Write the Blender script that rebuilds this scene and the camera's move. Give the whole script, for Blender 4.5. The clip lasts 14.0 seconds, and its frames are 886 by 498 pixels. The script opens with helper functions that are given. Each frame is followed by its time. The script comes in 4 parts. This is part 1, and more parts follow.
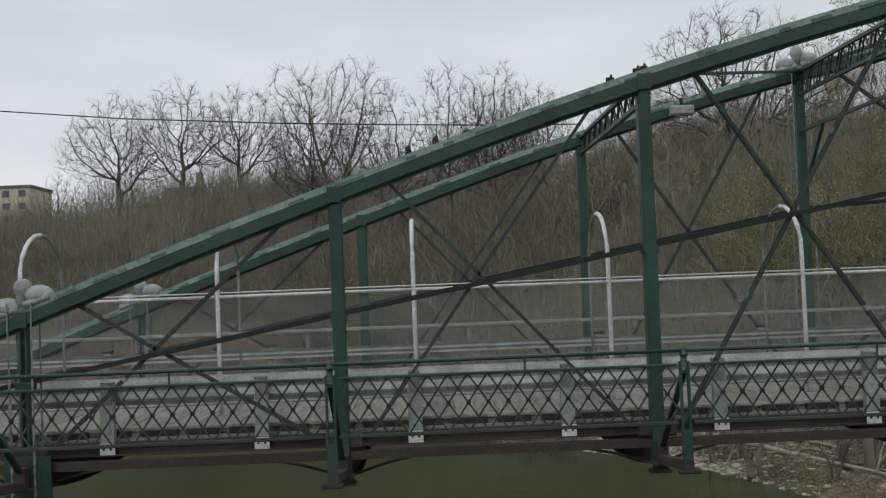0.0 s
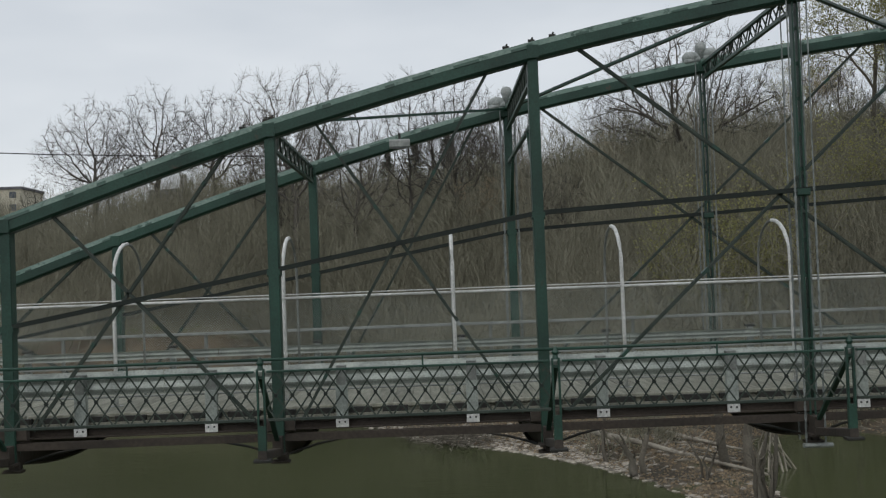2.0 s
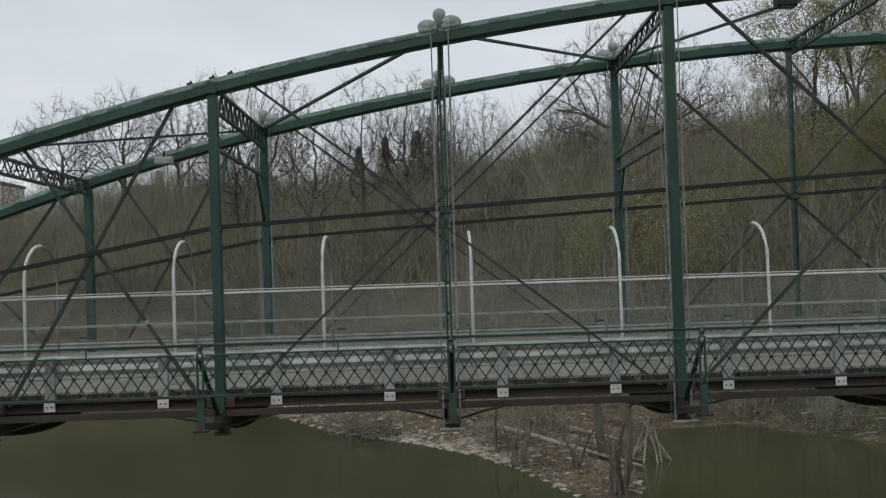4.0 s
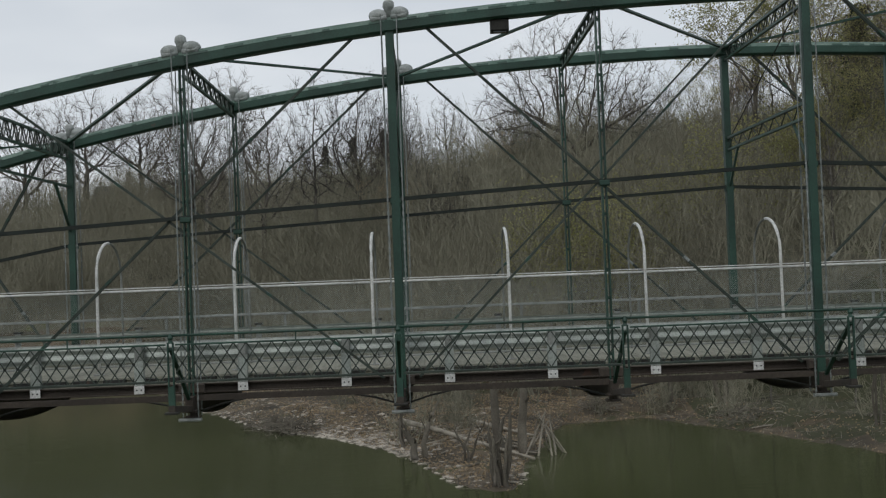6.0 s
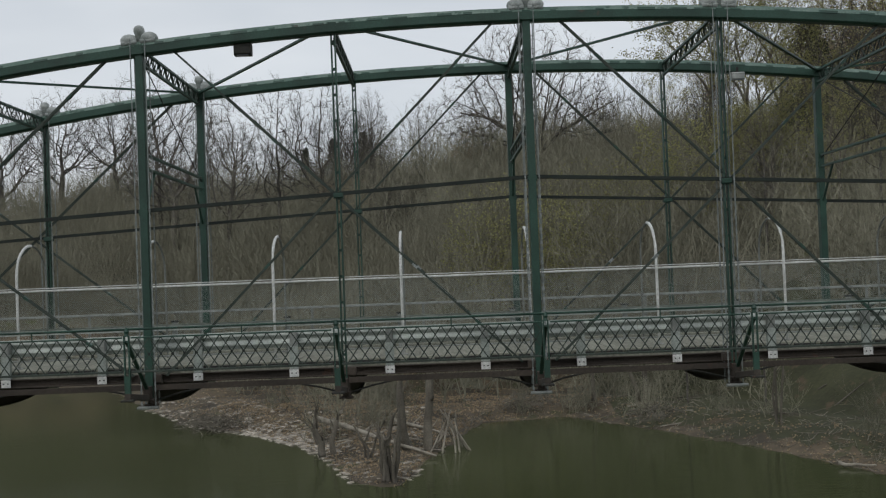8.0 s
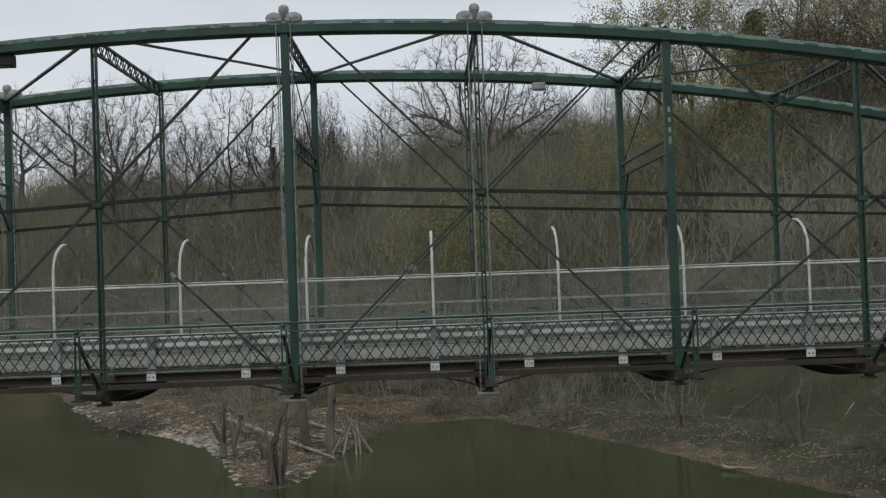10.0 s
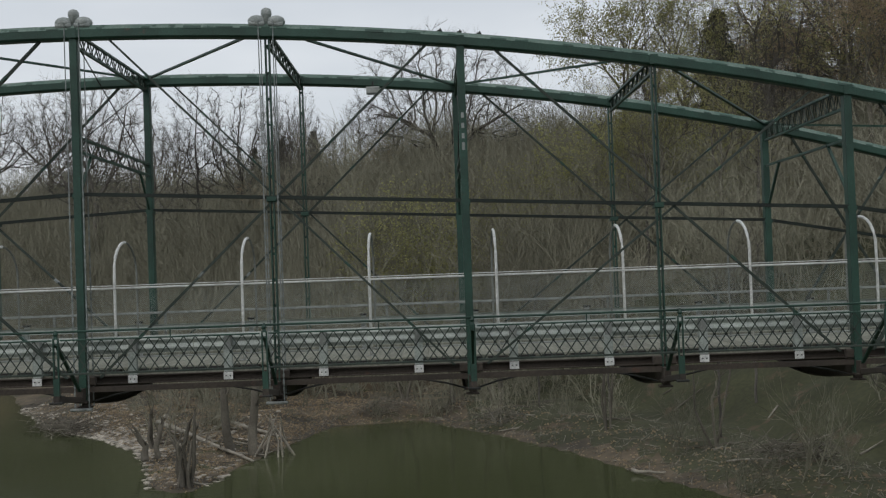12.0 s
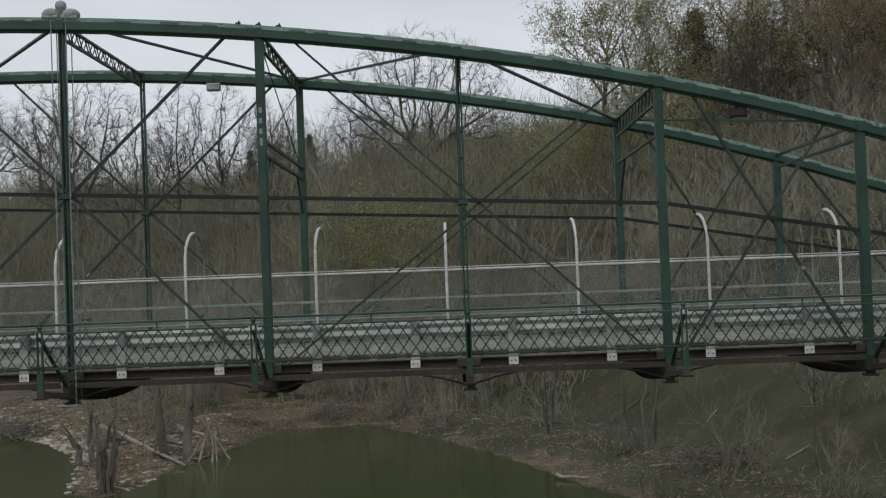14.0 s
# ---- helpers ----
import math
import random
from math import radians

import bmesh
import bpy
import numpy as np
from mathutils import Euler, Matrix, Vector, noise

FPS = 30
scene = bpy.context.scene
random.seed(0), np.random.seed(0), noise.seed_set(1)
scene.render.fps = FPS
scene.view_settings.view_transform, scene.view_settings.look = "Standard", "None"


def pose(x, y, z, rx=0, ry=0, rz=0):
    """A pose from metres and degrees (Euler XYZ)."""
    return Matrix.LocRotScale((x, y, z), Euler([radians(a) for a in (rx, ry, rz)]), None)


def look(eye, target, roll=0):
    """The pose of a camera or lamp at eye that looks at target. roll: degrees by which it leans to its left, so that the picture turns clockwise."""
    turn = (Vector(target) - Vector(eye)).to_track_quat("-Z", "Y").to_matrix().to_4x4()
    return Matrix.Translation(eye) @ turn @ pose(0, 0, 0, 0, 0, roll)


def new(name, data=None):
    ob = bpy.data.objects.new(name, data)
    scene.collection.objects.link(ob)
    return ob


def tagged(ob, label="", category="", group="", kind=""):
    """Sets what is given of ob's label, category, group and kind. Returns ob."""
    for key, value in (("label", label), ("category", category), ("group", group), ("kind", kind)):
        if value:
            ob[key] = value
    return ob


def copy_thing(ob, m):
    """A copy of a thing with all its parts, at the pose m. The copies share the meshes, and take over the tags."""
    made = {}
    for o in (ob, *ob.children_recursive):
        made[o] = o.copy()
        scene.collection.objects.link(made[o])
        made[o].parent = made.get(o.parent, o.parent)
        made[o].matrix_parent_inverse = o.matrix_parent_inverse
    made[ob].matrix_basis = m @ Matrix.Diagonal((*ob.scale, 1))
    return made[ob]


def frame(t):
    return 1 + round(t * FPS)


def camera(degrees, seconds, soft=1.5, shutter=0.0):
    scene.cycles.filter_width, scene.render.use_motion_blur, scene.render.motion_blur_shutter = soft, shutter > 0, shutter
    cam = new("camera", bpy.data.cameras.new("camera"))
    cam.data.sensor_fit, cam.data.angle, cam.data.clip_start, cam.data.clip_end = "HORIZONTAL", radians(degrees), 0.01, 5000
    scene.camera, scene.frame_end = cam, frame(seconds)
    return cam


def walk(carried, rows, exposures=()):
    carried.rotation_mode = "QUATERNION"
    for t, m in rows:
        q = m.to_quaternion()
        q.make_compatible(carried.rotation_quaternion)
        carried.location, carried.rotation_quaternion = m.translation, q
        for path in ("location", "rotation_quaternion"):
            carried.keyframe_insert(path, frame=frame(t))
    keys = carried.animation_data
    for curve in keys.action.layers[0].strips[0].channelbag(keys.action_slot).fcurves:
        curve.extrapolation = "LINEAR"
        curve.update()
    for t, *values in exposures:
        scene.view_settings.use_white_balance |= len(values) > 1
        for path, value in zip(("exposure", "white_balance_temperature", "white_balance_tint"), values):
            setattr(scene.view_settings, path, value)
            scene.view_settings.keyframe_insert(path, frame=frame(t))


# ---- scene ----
cam = camera(41.3, 14.0, soft=1.25)
PATH = [
    (0, (-23.493, -15.440, 1.867), (-23.198, 4.550, 2.429), -2.27),
    (0.5, (-22.309, -16.137, 1.883), (-22.066, 3.853, 2.455), -2.27),
    (1, (-20.979, -16.816, 1.904), (-20.779, 3.174, 2.485), -2.25),
    (1.5, (-19.549, -17.499, 1.925), (-19.374, 2.492, 2.506), -2.22),
    (2, (-18.072, -18.202, 1.946), (-17.919, 1.789, 2.517), -2.14),
    (2.5, (-16.602, -18.960, 1.960), (-16.461, 1.032, 2.505), -2.04),
    (3, (-15.177, -19.731, 1.961), (-15.039, 0.261, 2.481), -1.94),
    (3.5, (-13.817, -20.443, 1.948), (-13.678, -0.450, 2.453), -1.86),
    (5.8, (-8.194, -22.879, 1.877), (-7.918, -2.886, 2.327), -2.19),
    (6.5, (-6.213, -23.593, 1.829), (-5.966, -3.599, 2.274), -2.23),
    (7, (-4.808, -24.076, 1.808), (-4.603, -4.082, 2.254), -2.23),
    (7.5, (-3.457, -24.537, 1.798), (-3.300, -4.542, 2.246), -2.21),
    (8, (-2.101, -24.897, 1.790), (-1.974, -4.902, 2.236), -2.19),
    (10.3, (3.681, -25.301, 1.850), (3.919, -5.307, 2.264), -2.05),
    (11, (5.329, -25.258, 1.858), (5.552, -5.264, 2.263), -2.02),
    (11.5, (6.453, -25.156, 1.864), (6.642, -5.161, 2.263), -2.04),
    (12, (7.541, -25.039, 1.870), (7.674, -5.043, 2.271), -2.05),
    (12.5, (8.613, -24.883, 1.816), (8.672, -4.887, 2.217), -2.04),
    (13, (9.715, -24.664, 1.729), (9.688, -4.668, 2.137), -2.05),
    (13.5, (10.945, -24.478, 1.672), (10.829, -4.483, 2.112), -2.07),
    (14, (12.138, -24.275, 1.611), (11.928, -4.282, 2.089), -2.14),
]
walk(cam, [(t, look(eye, target, roll)) for t, eye, target, roll in PATH])


# ---- light: an overcast spring day ----
def build_world():
    w = bpy.data.worlds.new("sky")
    scene.world = w
    w.use_nodes = True
    n, l = w.node_tree.nodes, w.node_tree.links
    n.clear()
    out = n.new("ShaderNodeOutputWorld")
    bg = n.new("ShaderNodeBackground")
    sky = n.new("ShaderNodeTexSky")
    sky.sky_type, sky.sun_disc = "NISHITA", False
    sky.sun_elevation, sky.sun_rotation = radians(48), radians(200)
    tint = n.new("ShaderNodeVectorMath")
    tint.operation = "SCALE"
    tint.inputs["Scale"].default_value = 0.1
    coord = n.new("ShaderNodeTexCoord")
    stretch = n.new("ShaderNodeMapping")
    stretch.inputs["Scale"].default_value = (1.6, 1.6, 5.0)
    cloud = n.new("ShaderNodeTexNoise")
    cloud.inputs["Scale"].default_value, cloud.inputs["Detail"].default_value = 1.7, 4
    ramp = n.new("ShaderNodeValToRGB")
    ramp.color_ramp.elements[0].position, ramp.color_ramp.elements[0].color = 0.3, (0.565, 0.606, 0.655, 1)
    ramp.color_ramp.elements[1].position, ramp.color_ramp.elements[1].color = 0.72, (0.765, 0.795, 0.825, 1)
    mix = n.new("ShaderNodeMix")
    mix.data_type = "RGBA"
    mix.inputs["Factor"].default_value = 0.9
    l.new(coord.outputs["Generated"], stretch.inputs["Vector"])
    l.new(stretch.outputs["Vector"], cloud.inputs["Vector"])
    l.new(cloud.outputs["Fac"], ramp.inputs["Fac"])
    l.new(sky.outputs["Color"], tint.inputs[0])
    l.new(tint.outputs[0], mix.inputs["A"])
    l.new(ramp.outputs["Color"], mix.inputs["B"])
    l.new(mix.outputs["Result"], bg.inputs["Color"])
    bg.inputs["Strength"].default_value = SKY_STRENGTH
    l.new(bg.outputs["Background"], out.inputs["Surface"])


SKY_STRENGTH = 1.03
build_world()
sun = new("sun", bpy.data.lights.new("sun", "SUN"))
sun.data.energy, sun.data.angle, sun.data.color = 0.6, radians(25), (1.0, 0.97, 0.93)
sun.matrix_world = look((-20, -40, 50), (0, 5, 0))

# ---- materials ----


def ramp_of(n, a, b, lo=0.35, hi=0.65):
    r = n.new("ShaderNodeValToRGB")
    r.color_ramp.elements[0].position, r.color_ramp.elements[0].color = lo, (*a, 1)
    r.color_ramp.elements[1].position, r.color_ramp.elements[1].color = hi, (*b, 1)
    return r


def surface(name, dark, light, scale=3.0, rough=0.7, metal=0.0, wear=None, wear_at=0.62, grain=40.0, bump=0.15,
            stretch=(1, 1, 1), vary=0.0):
    """Two scales of colour, worn patches of a third colour, fine relief."""
    m = bpy.data.materials.new(name)
    m.use_nodes = True
    n, l = m.node_tree.nodes, m.node_tree.links
    b = n["Principled BSDF"]
    geo = n.new("ShaderNodeNewGeometry")
    mp = n.new("ShaderNodeMapping")
    mp.inputs["Scale"].default_value = stretch
    l.new(geo.outputs["Position"], mp.inputs["Vector"])
    big = n.new("ShaderNodeTexNoise")
    big.inputs["Scale"].default_value, big.inputs["Detail"].default_value = scale, 5
    fine = n.new("ShaderNodeTexNoise")
    fine.inputs["Scale"].default_value, fine.inputs["Detail"].default_value = grain, 3
    l.new(mp.outputs["Vector"], big.inputs["Vector"])
    l.new(mp.outputs["Vector"], fine.inputs["Vector"])
    r = ramp_of(n, dark, light)
    l.new(big.outputs["Fac"], r.inputs["Fac"])
    colour = r.outputs["Color"]
    mul = n.new("ShaderNodeMix")
    mul.data_type, mul.blend_type = "RGBA", "MULTIPLY"
    mul.inputs["Factor"].default_value = 0.55
    fr = ramp_of(n, (0.55, 0.55, 0.55), (1.25, 1.25, 1.25), 0.3, 0.7)
    l.new(fine.outputs["Fac"], fr.inputs["Fac"])
    l.new(colour, mul.inputs["A"])
    l.new(fr.outputs["Color"], mul.inputs["B"])
    colour = mul.outputs["Result"]
    if wear:
        wn = n.new("ShaderNodeTexNoise")
        wn.inputs["Scale"].default_value, wn.inputs["Detail"].default_value = scale * 2.3, 8
        wn.inputs["Roughness"].default_value = 0.7
        l.new(geo.outputs["Position"], wn.inputs["Vector"])
        wr = ramp_of(n, (0, 0, 0), (1, 1, 1), wear_at, wear_at + 0.07)
        l.new(wn.outputs["Fac"], wr.inputs["Fac"])
        wm = n.new("ShaderNodeMix")
        wm.data_type = "RGBA"
        wm.inputs["B"].default_value = (*wear, 1)
        l.new(wr.outputs["Color"], wm.inputs["Factor"])
        l.new(colour, wm.inputs["A"])
        colour = wm.outputs["Result"]
    if vary:
        info = n.new("ShaderNodeObjectInfo")
        hsv = n.new("ShaderNodeHueSaturation")
        rng = n.new("ShaderNodeMapRange")
        rng.inputs["To Min"].default_value, rng.inputs["To Max"].default_value = 1 - vary, 1 + vary
        l.new(info.outputs["Random"], rng.inputs["Value"])
        l.new(rng.outputs["Result"], hsv.inputs["Value"])
        l.new(colour, hsv.inputs["Color"])
        colour = hsv.outputs["Color"]
    l.new(colour, b.inputs["Base Color"])
    b.inputs["Roughness"].default_value, b.inputs["Metallic"].default_value = rough, metal
    if bump:
        bp = n.new("ShaderNodeBump")
        bp.inputs["Strength"].default_value, bp.inputs["Distance"].default_value = bump, 0.02
        l.new(fine.outputs["Fac"], bp.inputs["Height"])
        l.new(bp.outputs["Normal"], b.inputs["Normal"])
    return m


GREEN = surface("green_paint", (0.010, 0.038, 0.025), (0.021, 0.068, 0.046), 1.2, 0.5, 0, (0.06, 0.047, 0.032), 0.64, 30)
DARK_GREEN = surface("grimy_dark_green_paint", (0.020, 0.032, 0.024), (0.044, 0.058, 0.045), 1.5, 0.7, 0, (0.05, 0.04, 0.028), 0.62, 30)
# the arch's green with sky light put into the colour, for its upper faces
GREEN_SKYLIT = surface("skylit_green_paint", (0.085, 0.145, 0.115), (0.155, 0.215, 0.18), 2.0, 0.7, 0, (0.03, 0.065, 0.048), 0.56, 25)
STAY_PAINT = surface("blackened_green_paint", (0.005, 0.010, 0.007), (0.012, 0.020, 0.014), 1.5, 0.7, 0, None, 0.6, 30)
DARK_IRON = surface("dark_iron", (0.016, 0.018, 0.016), (0.038, 0.036, 0.03), 2.0, 0.75, 0.2, (0.075, 0.045, 0.03), 0.6, 30)
RUST = surface("rusted_steel", (0.034, 0.027, 0.021), (0.066, 0.052, 0.040), 0.6, 0.85, 0, (0.095, 0.05, 0.034), 0.64, 18, 0.3)
ZINC = surface("galvanised_steel", (0.275, 0.302, 0.276), (0.405, 0.438, 0.40), 3.0, 0.5, 0.3, (0.2, 0.2, 0.18), 0.64, 30)
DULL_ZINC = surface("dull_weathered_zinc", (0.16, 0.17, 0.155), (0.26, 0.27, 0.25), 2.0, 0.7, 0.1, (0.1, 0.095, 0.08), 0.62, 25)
PALE = surface("pale_painted_steel", (0.22, 0.235, 0.22), (0.33, 0.345, 0.325), 4.0, 0.6, 0, (0.14, 0.13, 0.11), 0.62, 25)
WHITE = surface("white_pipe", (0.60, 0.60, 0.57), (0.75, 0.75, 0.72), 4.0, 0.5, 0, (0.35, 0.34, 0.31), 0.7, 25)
TIMBER = surface("weathered_planks", (0.198, 0.198, 0.155), (0.305, 0.303, 0.243), 2.0, 0.9, 0, (0.14, 0.13, 0.12), 0.66, 40, 0.3, (6, 0.6, 1), 0.18)
ASPHALT = surface("worn_road", (0.22, 0.23, 0.24), (0.33, 0.34, 0.35), 1.0, 0.9, 0, (0.13, 0.13, 0.13), 0.64, 60, 0.2)
CONCRETE = surface("concrete", (0.26, 0.26, 0.24), (0.40, 0.39, 0.36), 1.5, 0.9, 0, (0.12, 0.11, 0.1), 0.63, 30, 0.2)
CLOTH = surface("grey_sheave_cover", (0.24, 0.265, 0.25), (0.38, 0.40, 0.385), 5.0, 0.7, 0, (0.18, 0.2, 0.18), 0.64, 30)
CABLE = surface("steel_cable", (0.16, 0.18, 0.17), (0.30, 0.32, 0.31), 8.0, 0.5, 0.4)
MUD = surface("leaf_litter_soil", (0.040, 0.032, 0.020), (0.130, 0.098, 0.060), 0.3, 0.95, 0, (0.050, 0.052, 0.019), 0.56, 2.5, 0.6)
MOSSY = surface("mossy_grass_bank", (0.031, 0.033, 0.012), (0.055, 0.057, 0.024), 0.25, 0.95, 0, (0.080, 0.058, 0.034), 0.56, 4.0, 0.6)
LITTER = surface("dry_leaf_litter", (0.094, 0.089, 0.062), (0.155, 0.147, 0.104), 0.12, 0.95, 0, (0.10, 0.105, 0.045), 0.58, 2.0, 0.5)
STONE = surface("river_stones", (0.17, 0.150, 0.118), (0.58, 0.52, 0.43), 2.5, 0.9, 0, None, 0.6, 14, 0.3, vary=0.3)
BARK = surface("grey_brown_bark", (0.090, 0.080, 0.062), (0.158, 0.142, 0.112), 0.6, 0.95, 0, None, 0.6, 12, 0.4, vary=0.25)
TWIG = surface("brown_twigs", (0.162, 0.154, 0.110), (0.260, 0.248, 0.182), 0.05, 0.95, 0, None, 0.6, 2, 0, vary=0.25)
LIMB = surface("dark_grey_bark", (0.066, 0.060, 0.051), (0.125, 0.114, 0.097), 0.6, 0.95, 0, None, 0.6, 12, 0.4, vary=0.3)
DRIFT = surface("bleached_driftwood", (0.19, 0.17, 0.135), (0.34, 0.31, 0.25), 2.0, 0.9, 0, None, 0.6, 18, 0.3)
BUD = surface("yellow_green_buds", (0.27, 0.268, 0.108), (0.40, 0.385, 0.165), 0.3, 0.8, 0, None, 0.6, 5, 0, vary=0.2)
DRYLEAF = surface("dry_brown_leaves", (0.27, 0.205, 0.13), (0.40, 0.31, 0.20), 0.3, 0.85, 0, None, 0.6, 5, 0, vary=0.25)
NEEDLE = surface("dark_conifer_needles", (0.020, 0.032, 0.019), (0.038, 0.056, 0.032), 0.5, 0.8, 0, None, 0.6, 5, 0)
STUCCO = surface("cream_wall", (0.50, 0.46, 0.36), (0.60, 0.56, 0.45), 0.2, 0.9, 0, None, 0.6, 3, 0)
PANE = surface("dark_window_glass", (0.05, 0.06, 0.07), (0.1, 0.11, 0.13), 0.5, 0.1, 0, None, 0.6, 1, 0)
BRICKWALL = surface("brown_brick_wall", (0.17, 0.13, 0.11), (0.24, 0.185, 0.16), 0.5, 0.9, 0)
GREYROOF = surface("grey_roofing", (0.10, 0.10, 0.11), (0.16, 0.16, 0.17), 0.5, 0.9, 0)


def let_light_through(m, share):
    """Thin leaves: part of the light passes through them."""
    n, l = m.node_tree.nodes, m.node_tree.links
    b, out = n["Principled BSDF"], n["Material Output"]
    t, mix = n.new("ShaderNodeBsdfTranslucent"), n.new("ShaderNodeMixShader")
    mix.inputs["Fac"].default_value = share
    l.new(b.inputs["Base Color"].links[0].from_socket, t.inputs["Color"])
    l.new(b.outputs["BSDF"], mix.inputs[1])
    l.new(t.outputs["BSDF"], mix.inputs[2])
    l.new(mix.outputs["Shader"], out.inputs["Surface"])


for leaf, share in ((BUD, 0.55), (DRYLEAF, 0.5), (NEEDLE, 0.25)):
    let_light_through(leaf, share)


def water_material():
    m = bpy.data.materials.new("river_water")
    m.use_nodes = True
    n, l = m.node_tree.nodes, m.node_tree.links
    b = n["Principled BSDF"]
    geo = n.new("ShaderNodeNewGeometry")
    big = n.new("ShaderNodeTexNoise")
    big.inputs["Scale"].default_value = 0.05
    l.new(geo.outputs["Position"], big.inputs["Vector"])
    r = ramp_of(n, (0.034, 0.044, 0.015), (0.052, 0.063, 0.025))
    l.new(big.outputs["Fac"], r.inputs["Fac"])
    l.new(r.outputs["Color"], b.inputs["Base Color"])
    b.inputs["Roughness"].default_value, b.inputs["IOR"].default_value = 0.07, 1.33
    mp = n.new("ShaderNodeMapping")
    mp.inputs["Scale"].default_value = (0.5, 1.4, 1)
    l.new(geo.outputs["Position"], mp.inputs["Vector"])
    ripple = n.new("ShaderNodeTexNoise")
    ripple.inputs["Scale"].default_value, ripple.inputs["Detail"].default_value = 1.6, 4
    l.new(mp.outputs["Vector"], ripple.inputs["Vector"])
    bp = n.new("ShaderNodeBump")
    bp.inputs["Strength"].default_value, bp.inputs["Distance"].default_value = 0.26, 0.05
    l.new(ripple.outputs["Fac"], bp.inputs["Height"])
    l.new(bp.outputs["Normal"], b.inputs["Normal"])
    return m


WATER = water_material()

# ---- mesh helpers ----


class Geo:
    """Gathers points and faces of one mesh."""

    def __init__(self):
        self.v, self.f = [], []

    def add(self, pts, faces):
        k = len(self.v)
        self.v.extend(tuple(p) for p in pts)
        self.f.extend(tuple(i + k for i in q) for q in faces)
        return self

    def beam(self, a, b, w, h, up=(0, 0, 1), cut=0.0):
        """A bar from a to b: w across, h along up; cut chamfers its long edges."""
        a, b = Vector(a), Vector(b)
        d = (b - a).normalized()
        s = d.cross(Vector(up))
        s = s.normalized() if s.length > 1e-4 else Vector((1, 0, 0))
        u = s.cross(d).normalized()
        x, y, c = w / 2, h / 2, cut
        ring = [(-x, -y), (x, -y), (x, y), (-x, y)] if not c else [
            (-x + c, -y), (x - c, -y), (x, -y + c), (x, y - c), (x - c, y), (-x + c, y), (-x, y - c), (-x, -y + c)]
        return self.sweep([a, b], [ring, ring], s, u)

    def sweep(self, centres, rings, s, u):
        n = len(rings[0])
        pts = [c + s * p + u * q for c, ring in zip(centres, rings) for p, q in ring]
        faces = [(i * n + j, i * n + (j + 1) % n, (i + 1) * n + (j + 1) % n, (i + 1) * n + j)
                 for i in range(len(centres) - 1) for j in range(n)]
        faces += [tuple(range(n - 1, -1, -1)), tuple(range(len(pts) - n, len(pts)))]
        return self.add(pts, faces)

    def tube(self, pts, radii, n=6, caps=True):
        pts = [Vector(p) for p in pts]
        if not isinstance(radii, (list, tuple)):
            radii = [radii] * len(pts)
        out = []
        for i, p in enumerate(pts):
            d = (pts[min(i + 1, len(pts) - 1)] - pts[max(i - 1, 0)]).normalized()
            s = d.cross(Vector((0.13, 0.21, 0.97)) if abs(d.z) < 0.9 else Vector((1, 0.1, 0))).normalized()
            u = s.cross(d)
            out += [p + (s * math.cos(2 * math.pi * j / n) + u * math.sin(2 * math.pi * j / n)) * radii[i] for j in range(n)]
        faces = [(i * n + j, i * n + (j + 1) % n, (i + 1) * n + (j + 1) % n, (i + 1) * n + j)
                 for i in range(len(pts) - 1) for j in range(n)]
        if caps:
            faces += [tuple(range(n - 1, -1, -1)), tuple(range(len(out) - n, len(out)))]
        return self.add(out, faces)

    def mesh(self, name, material, smooth=False):
        me = bpy.data.meshes.new(name)
        me.from_pydata(self.v, [], self.f)
        me.materials.append(material)
        if smooth:
            me.shade_smooth()
        return me


def part(name, g, material, parent=None, label="", smooth=False):
    me = g if isinstance(g, bpy.types.Mesh) else g.mesh(name, material, smooth)
    ob = new(name, me)
    ob.parent = parent
    if label:
        ob["label"] = label
    return ob


def thing(name, label, category, group="", kind="", at=(0, 0, 0)):
    ob = new(name)
    ob.empty_display_size = 0.2
    ob.location = at
    return tagged(ob, label, category, group, kind)


def lerp(a, b, t):
    return Vector(a) * (1 - t) + Vector(b) * t


# ---- the bridge's plan ----
P = 4.11                       # panel
FAR = 6.3                      # far truss
RAIL_Y = -1.8                  # lattice railing on the outriggers
TOPS = [0.15, 1.76, 3.23, 4.56, 5.63, 6.42, 6.97, 7.295, 7.4]
BELLY = -0.28                  # underside of the edge girder


def px(k):
    return P * (k - 8)


def top(k):
    """Height of the arch's upper face at panel point k."""
    s = 8 - abs(k - 8)
    i = int(min(max(math.floor(s), 0), 7))
    t = s - i
    p0 = TOPS[i - 1] if i else TOPS[0] - 1.62
    p1, p2 = TOPS[i], TOPS[i + 1]
    p3 = TOPS[i + 2] if i < 7 else TOPS[7]
    return 0.5 * (2 * p1 + (p2 - p0) * t + (2 * p0 - 5 * p1 + 4 * p2 - p3) * t * t + (3 * p1 - p0 - 3 * p2 + p3) * t ** 3)


def mid(k):
    """Height of the stay's upper edge at panel point k."""
    s = 8 - abs(k - 8)
    return 0.04 + 0.735 * s if s < 4 else 2.98 + 0.21 * (s - 4)


DOUBLE = [(4, 6), (6, 8), (8, 10), (10, 12)]
SINGLE = [(k, k + 1) for k in (0, 1, 2, 3, 12, 13, 14, 15)]


